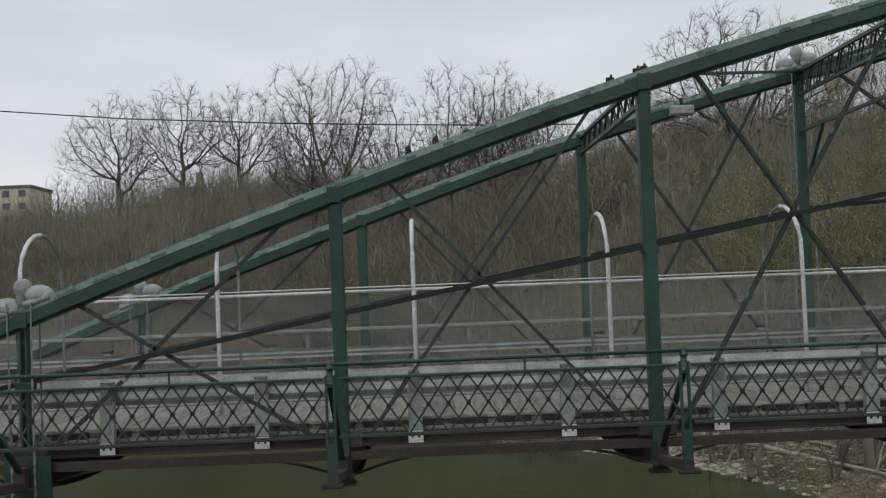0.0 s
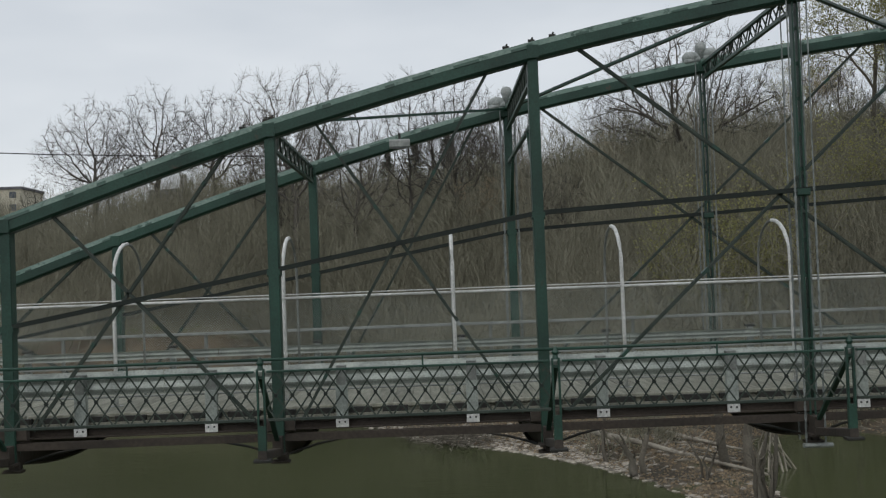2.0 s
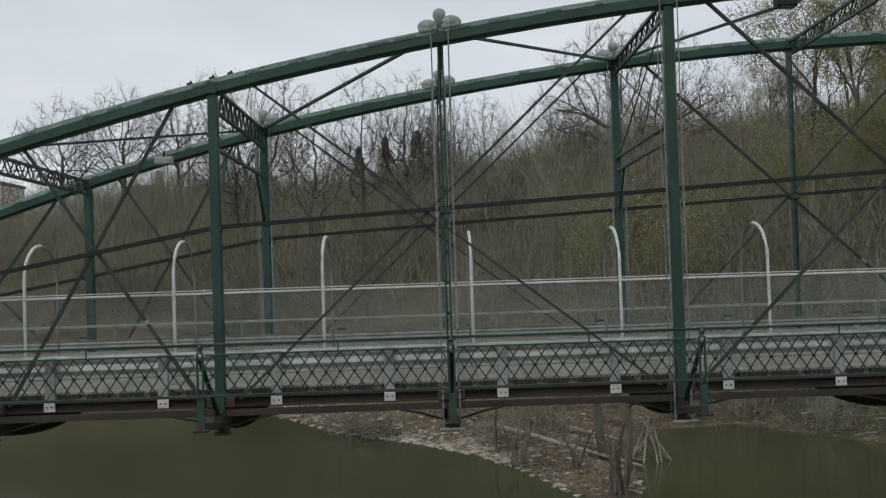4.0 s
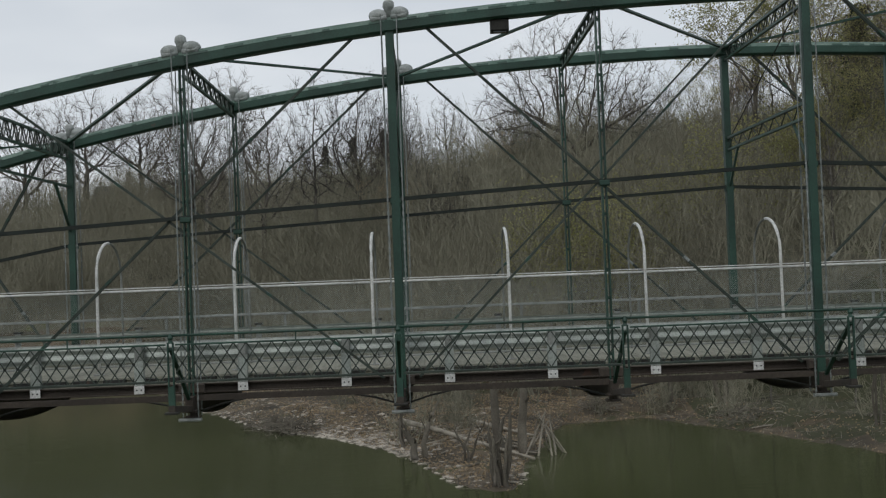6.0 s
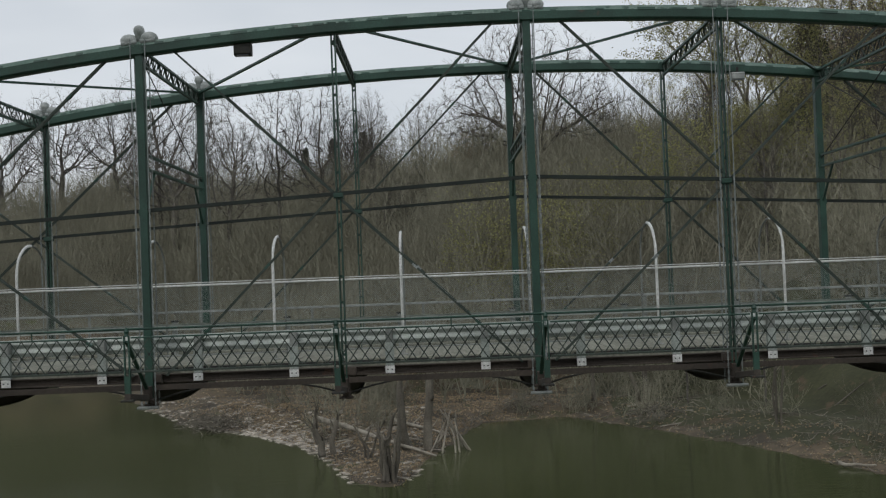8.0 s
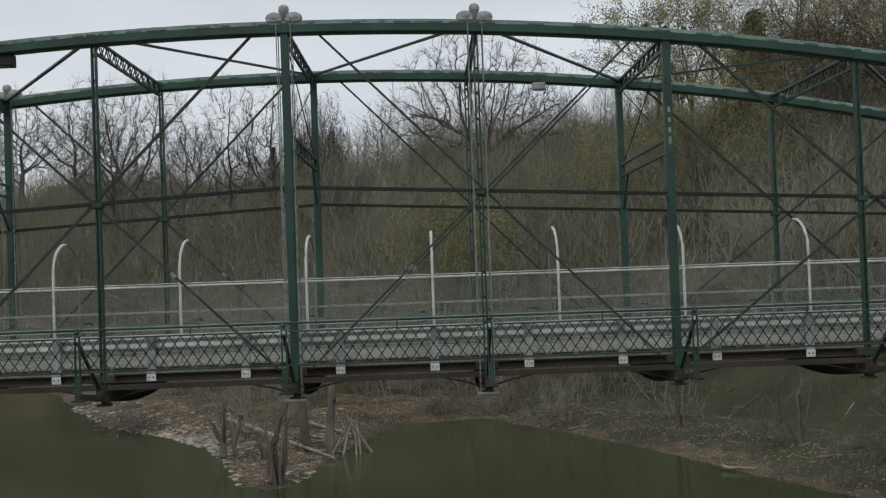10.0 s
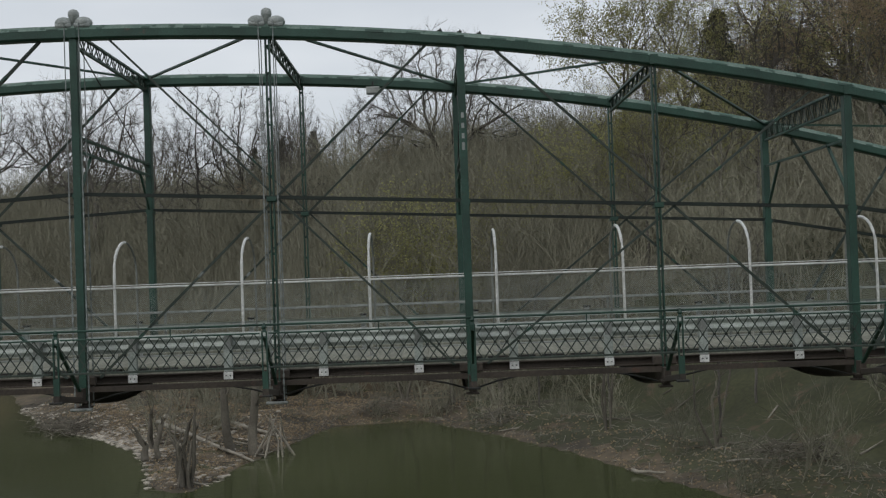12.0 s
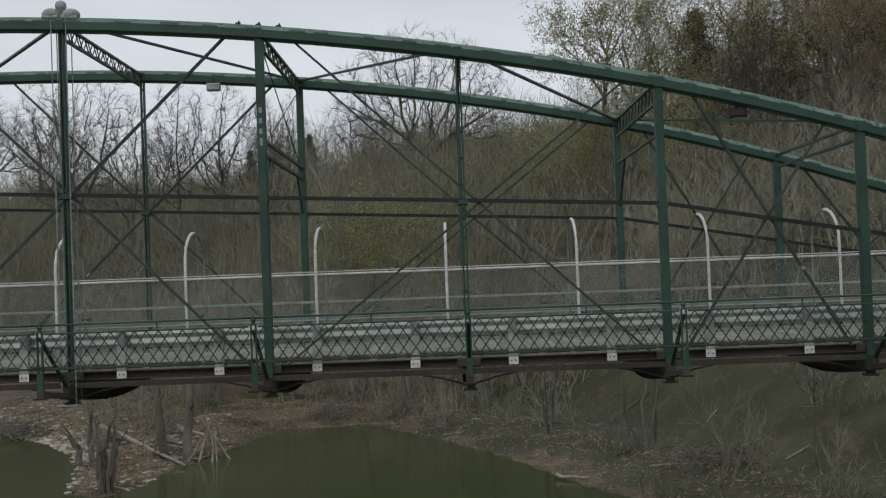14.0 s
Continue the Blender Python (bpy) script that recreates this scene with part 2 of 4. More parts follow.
def build_truss(name, y, side):
    """One bowstring truss; side: -1 where its outer face looks to -y."""
    tr = thing(name, "dark green riveted iron bowstring arch truss", "bridge truss", "pair of trusses")
    g = Geo()
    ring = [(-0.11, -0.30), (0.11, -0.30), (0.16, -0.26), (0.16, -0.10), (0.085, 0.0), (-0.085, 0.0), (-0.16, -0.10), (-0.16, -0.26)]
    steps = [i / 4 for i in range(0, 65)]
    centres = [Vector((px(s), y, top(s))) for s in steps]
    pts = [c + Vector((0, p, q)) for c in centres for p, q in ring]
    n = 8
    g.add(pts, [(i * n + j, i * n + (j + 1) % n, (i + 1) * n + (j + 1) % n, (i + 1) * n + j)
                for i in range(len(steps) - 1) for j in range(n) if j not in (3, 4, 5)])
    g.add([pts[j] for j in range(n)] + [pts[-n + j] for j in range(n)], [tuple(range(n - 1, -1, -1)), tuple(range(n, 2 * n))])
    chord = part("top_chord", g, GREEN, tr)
    # upper faces of the chord: sky brightness painted in as a paler green
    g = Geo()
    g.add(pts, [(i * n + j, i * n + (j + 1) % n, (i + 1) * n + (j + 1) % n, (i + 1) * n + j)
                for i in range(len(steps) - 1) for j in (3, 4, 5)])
    part("cover_plate", g, GREEN_SKYLIT, chord, "upper plates of the arch, coloured paler for the sky's light, with darker worn patches")
    # lap plates along the upper edges
    lap = Geo().beam((-0.17, 0, 0), (0.17, 0, 0), 0.012, 0.075).mesh("lap_plate", GREEN)
    for s in (-1, 1):
        k = 0.3
        while k < 15.8:
            d = Vector((P, 0, (top(k + 0.1) - top(k - 0.1)) / 0.2)).normalized()
            ob = new("lap_plate", lap)
            ob.parent = chord
            ob.location = (px(k), y + s * 0.152, top(k) - 0.085)
            ob.rotation_euler = (s * 0.5, -math.asin(d.z), 0)
            ob.scale = (random.uniform(0.35, 1.25), 1, random.uniform(0.45, 0.95))
            k += random.choice((0.12, 0.17, 0.2, 0.24))
    # posts: heavy at even panel points, a pair of slim bars at odd ones
    for k in range(1, 16):
        x, z1 = px(k), top(k)
        low = -0.58
        g = Geo()
        if k % 2 == 0 or k in (3, 13):
            for s in (-1, 1):
                g.beam((x + s * 0.062, y, low), (x + s * 0.062, y, z1 - 0.2), 0.042, 0.22, (0, 1, 0), 0.008)
            g.beam((x, y - 0.117, low), (x, y - 0.117, z1 - 0.25), 0.15, 0.014, (0, 1, 0))
            g.beam((x, y + 0.117, low + 0.5), (x, y + 0.117, z1 - 0.25), 0.09, 0.014, (0, 1, 0))
        else:
            for s in (-1, 1):
                g.beam((x + s * 0.039, y, low), (x + s * 0.039, y, z1 - 0.2), 0.03, 0.16, (0, 1, 0), 0.005)
            for i in range(int((z1 + 0.1) / 0.55)):
                g.beam((x - 0.05, y, 0.2 + i * 0.55), (x + 0.05, y, 0.2 + i * 0.55), 0.05, 0.06)
        post = part("post", g, GREEN, tr)
        for s in (-1, 1):
            part("cap_plate", Geo().beam((x - 0.09, y + s * 0.166, z1 - 0.17), (x + 0.09, y + s * 0.166, z1 - 0.17), 0.02, 0.2), GREEN, post)
        if k == 10 and side < 0:
            for i in range(4):
                part("painted_mark", Geo().beam((x - 0.03, y - 0.127, 5.2 - i * 0.22), (x + 0.03, y - 0.127, 5.2 - i * 0.22), 0.004, 0.11 if i < 3 else 0.16), PALE, post, "faded white painted mark")
        g = Geo().beam((x - 0.1, y, mid(k) - 0.05), (x + 0.1, y, mid(k) - 0.05), 0.25, 0.12, cut=0.02)
        part("clamp", g, GREEN, post)
        g = Geo().beam((x + 0.03, y + 0.05, -0.70), (x, y, -0.40), 0.17, 0.18, (0, 1, 0), 0.03)
        g.beam((x - 0.13, y, -0.71), (x + 0.15, y, -0.71), 0.22, 0.04, cut=0.01)
        part("hanger_block", g, RUST, post, "rusted hanger block under the post")
    # stay: two flat bars, one each side of the posts
    for s in (-1, 1):
        for a, b in ((0, 4), (4, 8), (8, 12), (12, 16)):
            stay = part("stay", Geo().beam((px(a), y + s * 0.10, mid(a) - 0.012), (px(b), y + s * 0.10, mid(b) - 0.012), 0.026, 0.06), STAY_PAINT, tr)
            part("flange", Geo().beam((px(a), y + s * 0.085, mid(a) + 0.018), (px(b), y + s * 0.085, mid(b) + 0.018), 0.06, 0.012), STAY_PAINT, stay)
    # diagonals: paired flats that cross at the stay
    for a, b in DOUBLE + SINGLE:
        inset = 0.17
        for up in (True, False):
            if a == 0 and not up or b == 16 and up:
                continue
            lo, hi = (a, b) if up else (b, a)
            step = inset if up else -inset
            base = Vector((px(lo + step * 0.5), y, -0.1))
            head = Vector((px(hi - step), y, top(hi - step) - 0.26))
            for s in (-1, 1):
                g = Geo().beam(base + Vector((0, s * 0.05, 0)), head + Vector((0, s * 0.05, 0)), 0.02, 0.042, (0, 0, 1))
                d = part("diagonal", g, DARK_GREEN, tr)
                if s == 1:
                    for t in (0.12, 0.3, 0.7, 0.88):
                        part("turnbuckle", Geo().beam(lerp(base, head, t), lerp(base, head, t + 0.014), 0.125, 0.052), CABLE if t == 0.3 and (a + hi) % 3 == 0 else GREEN, d)
    # feet of the diagonals
    for k in range(1, 16):
        g = Geo().beam((px(k) - 0.24, y, -0.16), (px(k) + 0.24, y, -0.16), 0.14, 0.2, cut=0.03)
        part("gusset", g, RUST, tr)
    for k in (1, 15):
        g = Geo().beam((px(k) - 0.25, y - 0.16, -0.55), (px(k) + 0.35, y - 0.16, -0.55), 0.03, 0.75)
        part("gusset", g, GREEN, tr, "large green gusset plate")
    # end shoes
    for k in (0, 16):
        g = Geo().beam((px(k) - 0.5, y, -0.25), (px(k) + 0.5, y, -0.25), 0.6, 0.5, cut=0.05)
        part("shoe", g, GREEN, tr)
    # bottom tie: a pair of long flat bars below the edge girder
    for s in (-1, 1):
        g = Geo().beam((px(0), y + s * 0.06, -0.34), (px(16), y + s * 0.06, -0.34), 0.02, 0.11)
        part("bottom_tie", g, RUST, tr)
    return tr


build_truss("truss", 0.0, -1)
build_truss("truss", FAR, 1)


# ---- cross frames between the arches ----
def zigzag(a, b, drop, pitch):
    """Lacing bars between two chords, a to b and the same lowered by drop."""
    a, b = Vector(a), Vector(b)
    n = max(2, int((b - a).length / pitch))
    for i in range(n):
        p, q = lerp(a, b, i / n), lerp(a, b, (i + 1) / n)
        yield (p, q + Vector((0, 0, -drop))) if i % 2 else (p + Vector((0, 0, -drop)), q)


def laced_strut(name, k, z, depth, pitch, label, crossed=False):
    st = thing(name, label, "bridge strut", "cross struts between the arches")
    a, b = Vector((px(k), 0.16, z)), Vector((px(k), FAR - 0.16, z))
    for dz in (0, -depth):
        g = Geo().beam(a + Vector((0, 0, dz)), b + Vector((0, 0, dz)), 0.07, 0.055)
        part("angle", g, GREEN, st)
    for p, q in zigzag(a, b, depth, pitch) if pitch else ():
        part("lacing_bar", Geo().beam(p, q, 0.01, 0.026, (1, 0, 0)), DARK_GREEN, st)
        if crossed:
            part("lacing_bar", Geo().beam(p + Vector((0.03, 0, q.z - p.z)), q + Vector((0.03, 0, p.z - q.z)), 0.01, 0.026, (1, 0, 0)), DARK_GREEN, st)
    return st


for k in range(3, 14):
    z = top(k) - 0.12
    if k in (4, 12):
        st = laced_strut("portal_frame", k, z, 0.42, 0.24, "green iron portal frame with crossed lattice bars", True)
        dz = 1.1
        g = Geo().beam((px(k), 0.16, z - dz), (px(k), FAR - 0.16, z - dz), 0.06, 0.055)
        part("angle", g, GREEN, st)
        for ya, yb in ((0.15, 1.3), (FAR - 0.15, FAR - 1.3)):
            part("knee_brace", Geo().beam((px(k), ya, z - 2.2), (px(k), yb, z - 1.08), 0.06, 0.06), GREEN, st)
    else:
        laced_strut("laced_strut", k, z, 0.30, 0 if k == 13 else 0.30, "green iron strut with crossed lacing between the arch tops", True)
    if k in (6, 8, 10):
        zl = z - 2.25
        st = laced_strut("sway_frame", k, zl, 0.30, 0.4 if k == 8 else 0, "green iron sway frame with knee braces and thin rods")
        for ya, yb in ((0.12, 1.0), (FAR - 0.12, FAR - 1.0)):
            part("knee_brace", Geo().beam((px(k), ya, zl - 1.2), (px(k), yb, zl - 0.3), 0.05, 0.05), GREEN, st)
        part("rod", Geo().tube([(px(k), 0.1, z - 0.2), (px(k), FAR - 0.1, zl - 0.1)], 0.014), DARK_IRON, st)
        part("rod", Geo().tube([(px(k) + 0.03, FAR - 0.1, z - 0.2), (px(k) + 0.03, 0.1, zl - 0.1)], 0.014), DARK_IRON, st)
for k in range(3, 13):
    ya, yb = (0.12, FAR - 0.12) if k % 2 else (FAR - 0.12, 0.12)
    g = Geo().beam((px(k), ya, top(k) - (0.04 if k % 2 else 0.12)), (px(k + 1), yb, top(k + 1) - (0.12 if k % 2 else 0.04)), 0.085, 0.045)
    tagged(part("lateral_brace", g, GREEN), "flat green iron brace between the arches", "bridge brace", "lateral braces")


# ---- deck ----
def build_floor_beam(k):
    x = px(k)
    fb = thing("floor_beam", "dark rusted fish-bellied floor beam under the deck", "floor beam", "floor beams")
    g = Geo()
    prof = []
    for i in range(25):
        y = -0.35 + (FAR + 0.7) * i / 24
        s = min(max(y / FAR, 0), 1)
        prof.append((y, -0.58 - 0.26 * math.sin(math.pi * s) ** 0.8))
    pts = []
    for y, zb in prof:
        pts += [(x - 0.07, y, BELLY - 0.02), (x + 0.07, y, BELLY - 0.02), (x + 0.07, y, zb), (x - 0.07, y, zb)]
    g.add(pts, [(i * 4 + j, i * 4 + (j + 1) % 4, i * 4 + 4 + (j + 1) % 4, i * 4 + 4 + j) for i in range(24) for j in range(4)])
    g.add([pts[j] for j in range(4)] + [pts[-4 + j] for j in range(4)], [(3, 2, 1, 0), (4, 5, 6, 7)])
    part("web", g, RUST, fb)
    g = Geo()
    for (y0, z0), (y1, z1) in zip(prof, prof[1:]):
        g.beam((x, y0, z0), (x, y1, z1), 0.26, 0.03, (0, 0, 1))
    part("bottom_flange", g, RUST, fb)
    # outrigger to the lattice railing
    g = Geo().beam((x, RAIL_Y - 0.05, -0.35), (x, 0.0, -0.56), 0.12, 0.12, cut=0.01)
    part("outrigger", g, RUST, fb)
    g = Geo().beam((x, RAIL_Y + 0.03, 0.72), (x, -0.22, -0.42), 0.07, 0.045)
    part("brace", g, GREEN, fb, "green slanting brace behind the railing post")
    g = Geo().beam((x - 0.12, RAIL_Y - 0.02, -0.43), (x + 0.12, RAIL_Y - 0.02, -0.43), 0.2, 0.04, cut=0.01)
    part("foot_plate", g, DARK_IRON, fb)
    # thin knee rods up to the edge girder
    for s in (-1, 1):
        part("knee_rod", Geo().tube([(x + s * 0.1, 0.15, -0.62), (x + s * 0.55, 0.3, -0.5), (x + s * 1.25, 0.38, -0.37)], 0.022), DARK_IRON, fb)
    return fb


for k in range(0, 17):
    build_floor_beam(k)

X0, X1 = px(0) - 6.0, px(16) + 6.0


def build_deck():
    for y, name in ((0.45, "edge_girder"), (FAR - 0.45, "edge_girder")):
        gd = thing(name, "brown rusted steel channel along the deck's edge", "edge girder", "edge girders")
        s = -1 if y < 3 else 1
        g = Geo()
        g.beam((X0, y, (BELLY - 0.1) / 2), (X1, y, (BELLY - 0.1) / 2), 0.02, -BELLY - 0.12)
        part("web", g, RUST, gd)
        for z in (-0.105, BELLY + 0.012):
            part("flange", Geo().beam((X0, y + s * 0.055, z), (X1, y + s * 0.055, z), 0.11, 0.022, cut=0.004), RUST, gd)
    # timber kerb and planks
    floor = tagged(part("deck", Geo().beam((X0, FAR / 2, -0.10), (X1, FAR / 2, -0.10), FAR - 0.95, 0.08), TIMBER),
                   "weathered timber deck of the bridge", "deck", kind="structure")
    plank = Geo().beam((0, 0.66, 0), (0, FAR - 0.66, 0), 0.30, 0.05, cut=0.003).mesh("plank", TIMBER)
    n = 0
    x = X0 + 0.2
    while x < X1 and n < 290:
        ob = new("plank", plank)
        ob.parent = floor
        ob.location = (x, random.uniform(-0.02, 0.02), -0.03 + random.uniform(-0.004, 0.004))
        n += 1
        x += 0.3075 if X1 - X0 < 80 else 0.31
    # sleeper ends: the shade under the planks is put into their dark colour
    for y in (0.56, FAR - 0.56):
        se = thing("sleeper_edge", "sleeper ends under the deck planks, coloured dark for the shade there", "sleepers", "sleeper edges")
        for i in range(int((X1 - X0) / 0.6)):
            part("sleeper", Geo().beam((X0 + 0.3 + i * 0.6, y - 0.06, -0.03), (X0 + 0.3 + i * 0.6, y + 0.06, -0.03), 0.40 + 0.12 * random.random(), 0.11), DARK_IRON, se)
    for y in (0.68, FAR - 0.68):
        kb = thing("timber_kerb", "dark weathered timber kerb along the deck", "kerb", "timber kerbs")
        for k in range(-1, 17):
            g = Geo().beam((px(k) + 0.03, y, 0.03), (px(k + 1) - 0.03, y, 0.03), 0.12, 0.06, cut=0.01)
            part("timber", g, TIMBER, kb)
    return floor


build_deck()


def w_ring(h):
    """Outline of a corrugated guard rail, as (across, up) pairs."""
    pts = []
    for i in range(13):
        t = i / 12
        pts.append((0.022 * math.cos(t * 4 * math.pi), (t - 0.5) * h))
    return pts + [(p - 0.008, q) for p, q in reversed(pts)]


def build_guard_rail(y, z0, z1, s, label, material):
    gr = thing("guard_rail", label, "guard rail", "guard rails")
    h, zc = z1 - z0, (z0 + z1) / 2
    x = X0
    ring = [(p * s, q) for p, q in w_ring(h)]
    while x < X1:
        e = min(x + 2 * P - 0.01, X1)
        g = Geo().sweep([Vector((x, y, zc)), Vector((e, y, zc))], [ring, ring], Vector((0, 1, 0)), Vector((0, 0, 1)))
        part("beam", g, material, gr, smooth=False)
        x = e + 0.01
    return gr


near_guard = build_guard_rail(0.60, 0.36, 0.73, 1, "pale galvanised corrugated guard rail along the near deck edge", ZINC)
far_guard = build_guard_rail(5.35, 0.64, 0.80, -1, "grey galvanised corrugated guard rail along the far deck edge", ZINC)
gp = thing("guard_post", "grey steel guard rail post bolted to the deck edge", "guard post", "guard rail posts")
g = Geo()
g.beam((0, 0.36, -0.24), (0, 0.36, 0.44), 0.18, 0.012, (0, 1, 0))
for s in (-1, 1):
    g.beam((s * 0.085, 0.42, -0.1), (s * 0.085, 0.42, 0.44), 0.012, 0.12, (0, 1, 0))
part("post", g, ZINC, gp)
part("block", Geo().beam((0, 0.44, 0.40), (0, 0.44, 0.70), 0.15, 0.2, (0, 1, 0), 0.01), DULL_ZINC, gp, "dull grey spacer block behind the rail")
part("bolt_plate", Geo().beam((0, 0.345, -0.26), (0, 0.345, -0.10), 0.2, 0.014, (0, 1, 0)), WHITE, gp, "white bolted end plate")
for s in (-1, 1):
    part("bolt", Geo().tube([(s * 0.045, 0.34, -0.18), (s * 0.045, 0.32, -0.18)], 0.016), DARK_IRON, gp)
gx = [px(3) + 0.94 + P / 2 * i for i in range(-8, 29)]
gp.location = (gx[0], 0, 0)
for x in gx[1:]:
    copy_thing(gp, pose(x, 0, 0))
fp = thing("guard_post", "grey steel post of the far guard rail", "guard post", "far guard rail posts")
part("lower_rail_bracket", Geo().beam((-0.06, 5.39, 0.5), (0.06, 5.39, 0.5), 0.05, 0.1, cut=0.01), DULL_ZINC, fp)
part("post", Geo().beam((0, 5.45, -0.05), (0, 5.45, 0.84), 0.12, 0.1, (0, 1, 0), 0.01), PALE, fp)
part("cap", Geo().beam((-0.09, 5.45, 0.865), (0.09, 5.45, 0.865), 0.14, 0.05, cut=0.01), DARK_IRON, fp)
fp.location = (X0 + 1, 0, 0)
for i in range(1, 27):
    copy_thing(fp, pose(X0 + 1 + i * 2.9, 0, 0))
lr = thing("guard_rail", "thin pale lower rail behind the walkway", "guard rail", "guard rails")
part("rail", Geo().beam((X0, 5.35, 0.5), (X1, 5.35, 0.5), 0.03, 0.06, cut=0.008), PALE, lr)
bd = thing("board_rail", "pale flat rail behind the walkway", "rail")
part("rail", Geo().beam((X0, 5.75, 1.09), (X1, 5.75, 1.09), 0.04, 0.06, cut=0.008), PALE, bd)
for i in range(0, 27):
    part("rail_post", Geo().beam((X0 + 1.6 + i * 2.9, 5.8, 0), (X0 + 1.6 + i * 2.9, 5.8, 1.07), 0.06, 0.06, (0, 1, 0)), DULL_ZINC, bd)


# ---- walkway under hoops, fenced with chain link ----
FY, BY, FZ = 2.40, 4.45, 1.775
hoop = thing("hoop_post", "white bent pipe hoop over the fenced walkway", "pipe hoop", "walkway hoops")
r = 0.62
leg = 2.87 - 0.75
arc = [(0, FY, -0.02), (0, FY, 1.2), (0, FY + 0.01, leg)]
for i in range(1, 13):
    a = math.pi * i / 12
    arc.append((0, (FY + BY) / 2 - (BY - FY) / 2 * math.cos(a), leg + 0.75 * math.sin(a)))
front = arc[:9]
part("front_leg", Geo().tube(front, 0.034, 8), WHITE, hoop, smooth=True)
# same pipe, but the rear half is drawn thinner and in a darker grey
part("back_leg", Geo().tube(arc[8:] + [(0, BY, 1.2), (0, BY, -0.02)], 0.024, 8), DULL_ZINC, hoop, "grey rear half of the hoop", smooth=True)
part("base_plate", Geo().beam((-0.1, FY, 0.0), (0.1, FY, 0.0), 0.2, 0.02), PALE, hoop)
hx = [5.98 + 2.968 * i for i in range(-14, 9)]
hoop.location = (hx[0], 0, 0)
for x in hx[1:]:
    copy_thing(hoop, pose(x, 0, 0))


def chain_link(y, z0, z1):
    g = Geo()
    h = z1 - z0
    x, r = hx[0], 0.0019
    while x < hx[-1]:
        for a, b in (((x, y, z0), (x + h, y, z1)), ((x + h, y + 0.004, z0), (x, y + 0.004, z1))):
            g.tube([a, b], r, 3, False)
        x += 0.046
    return g


for y, zt, c in ((FY + 0.05, FZ, WHITE),):
    fe = thing("chain_link_fence", "chain link fence with a white top rail along the walkway", "fence")
    for i, (a, b) in enumerate(zip(hx, hx[1:])):
        part("top_rail", Geo().tube([(a + 0.01, y - 0.05, zt), (b - 0.01, y - 0.05, zt)], 0.024, 8), c, fe, smooth=True)
    part("top_wire", Geo().tube([(hx[0], y - 0.03, zt + 0.06), (hx[-1], y - 0.03, zt + 0.06)], 0.010, 6), c, fe)
    part("bottom_rail", Geo().tube([(hx[0], y, 0.16), (hx[-1], y, 0.16)], 0.02, 6), PALE, fe)
    me = part("wire_mesh", chain_link(y, 0.16, zt), ZINC, fe, "fine galvanised chain link mesh")
    me["kind"] = "stuff"


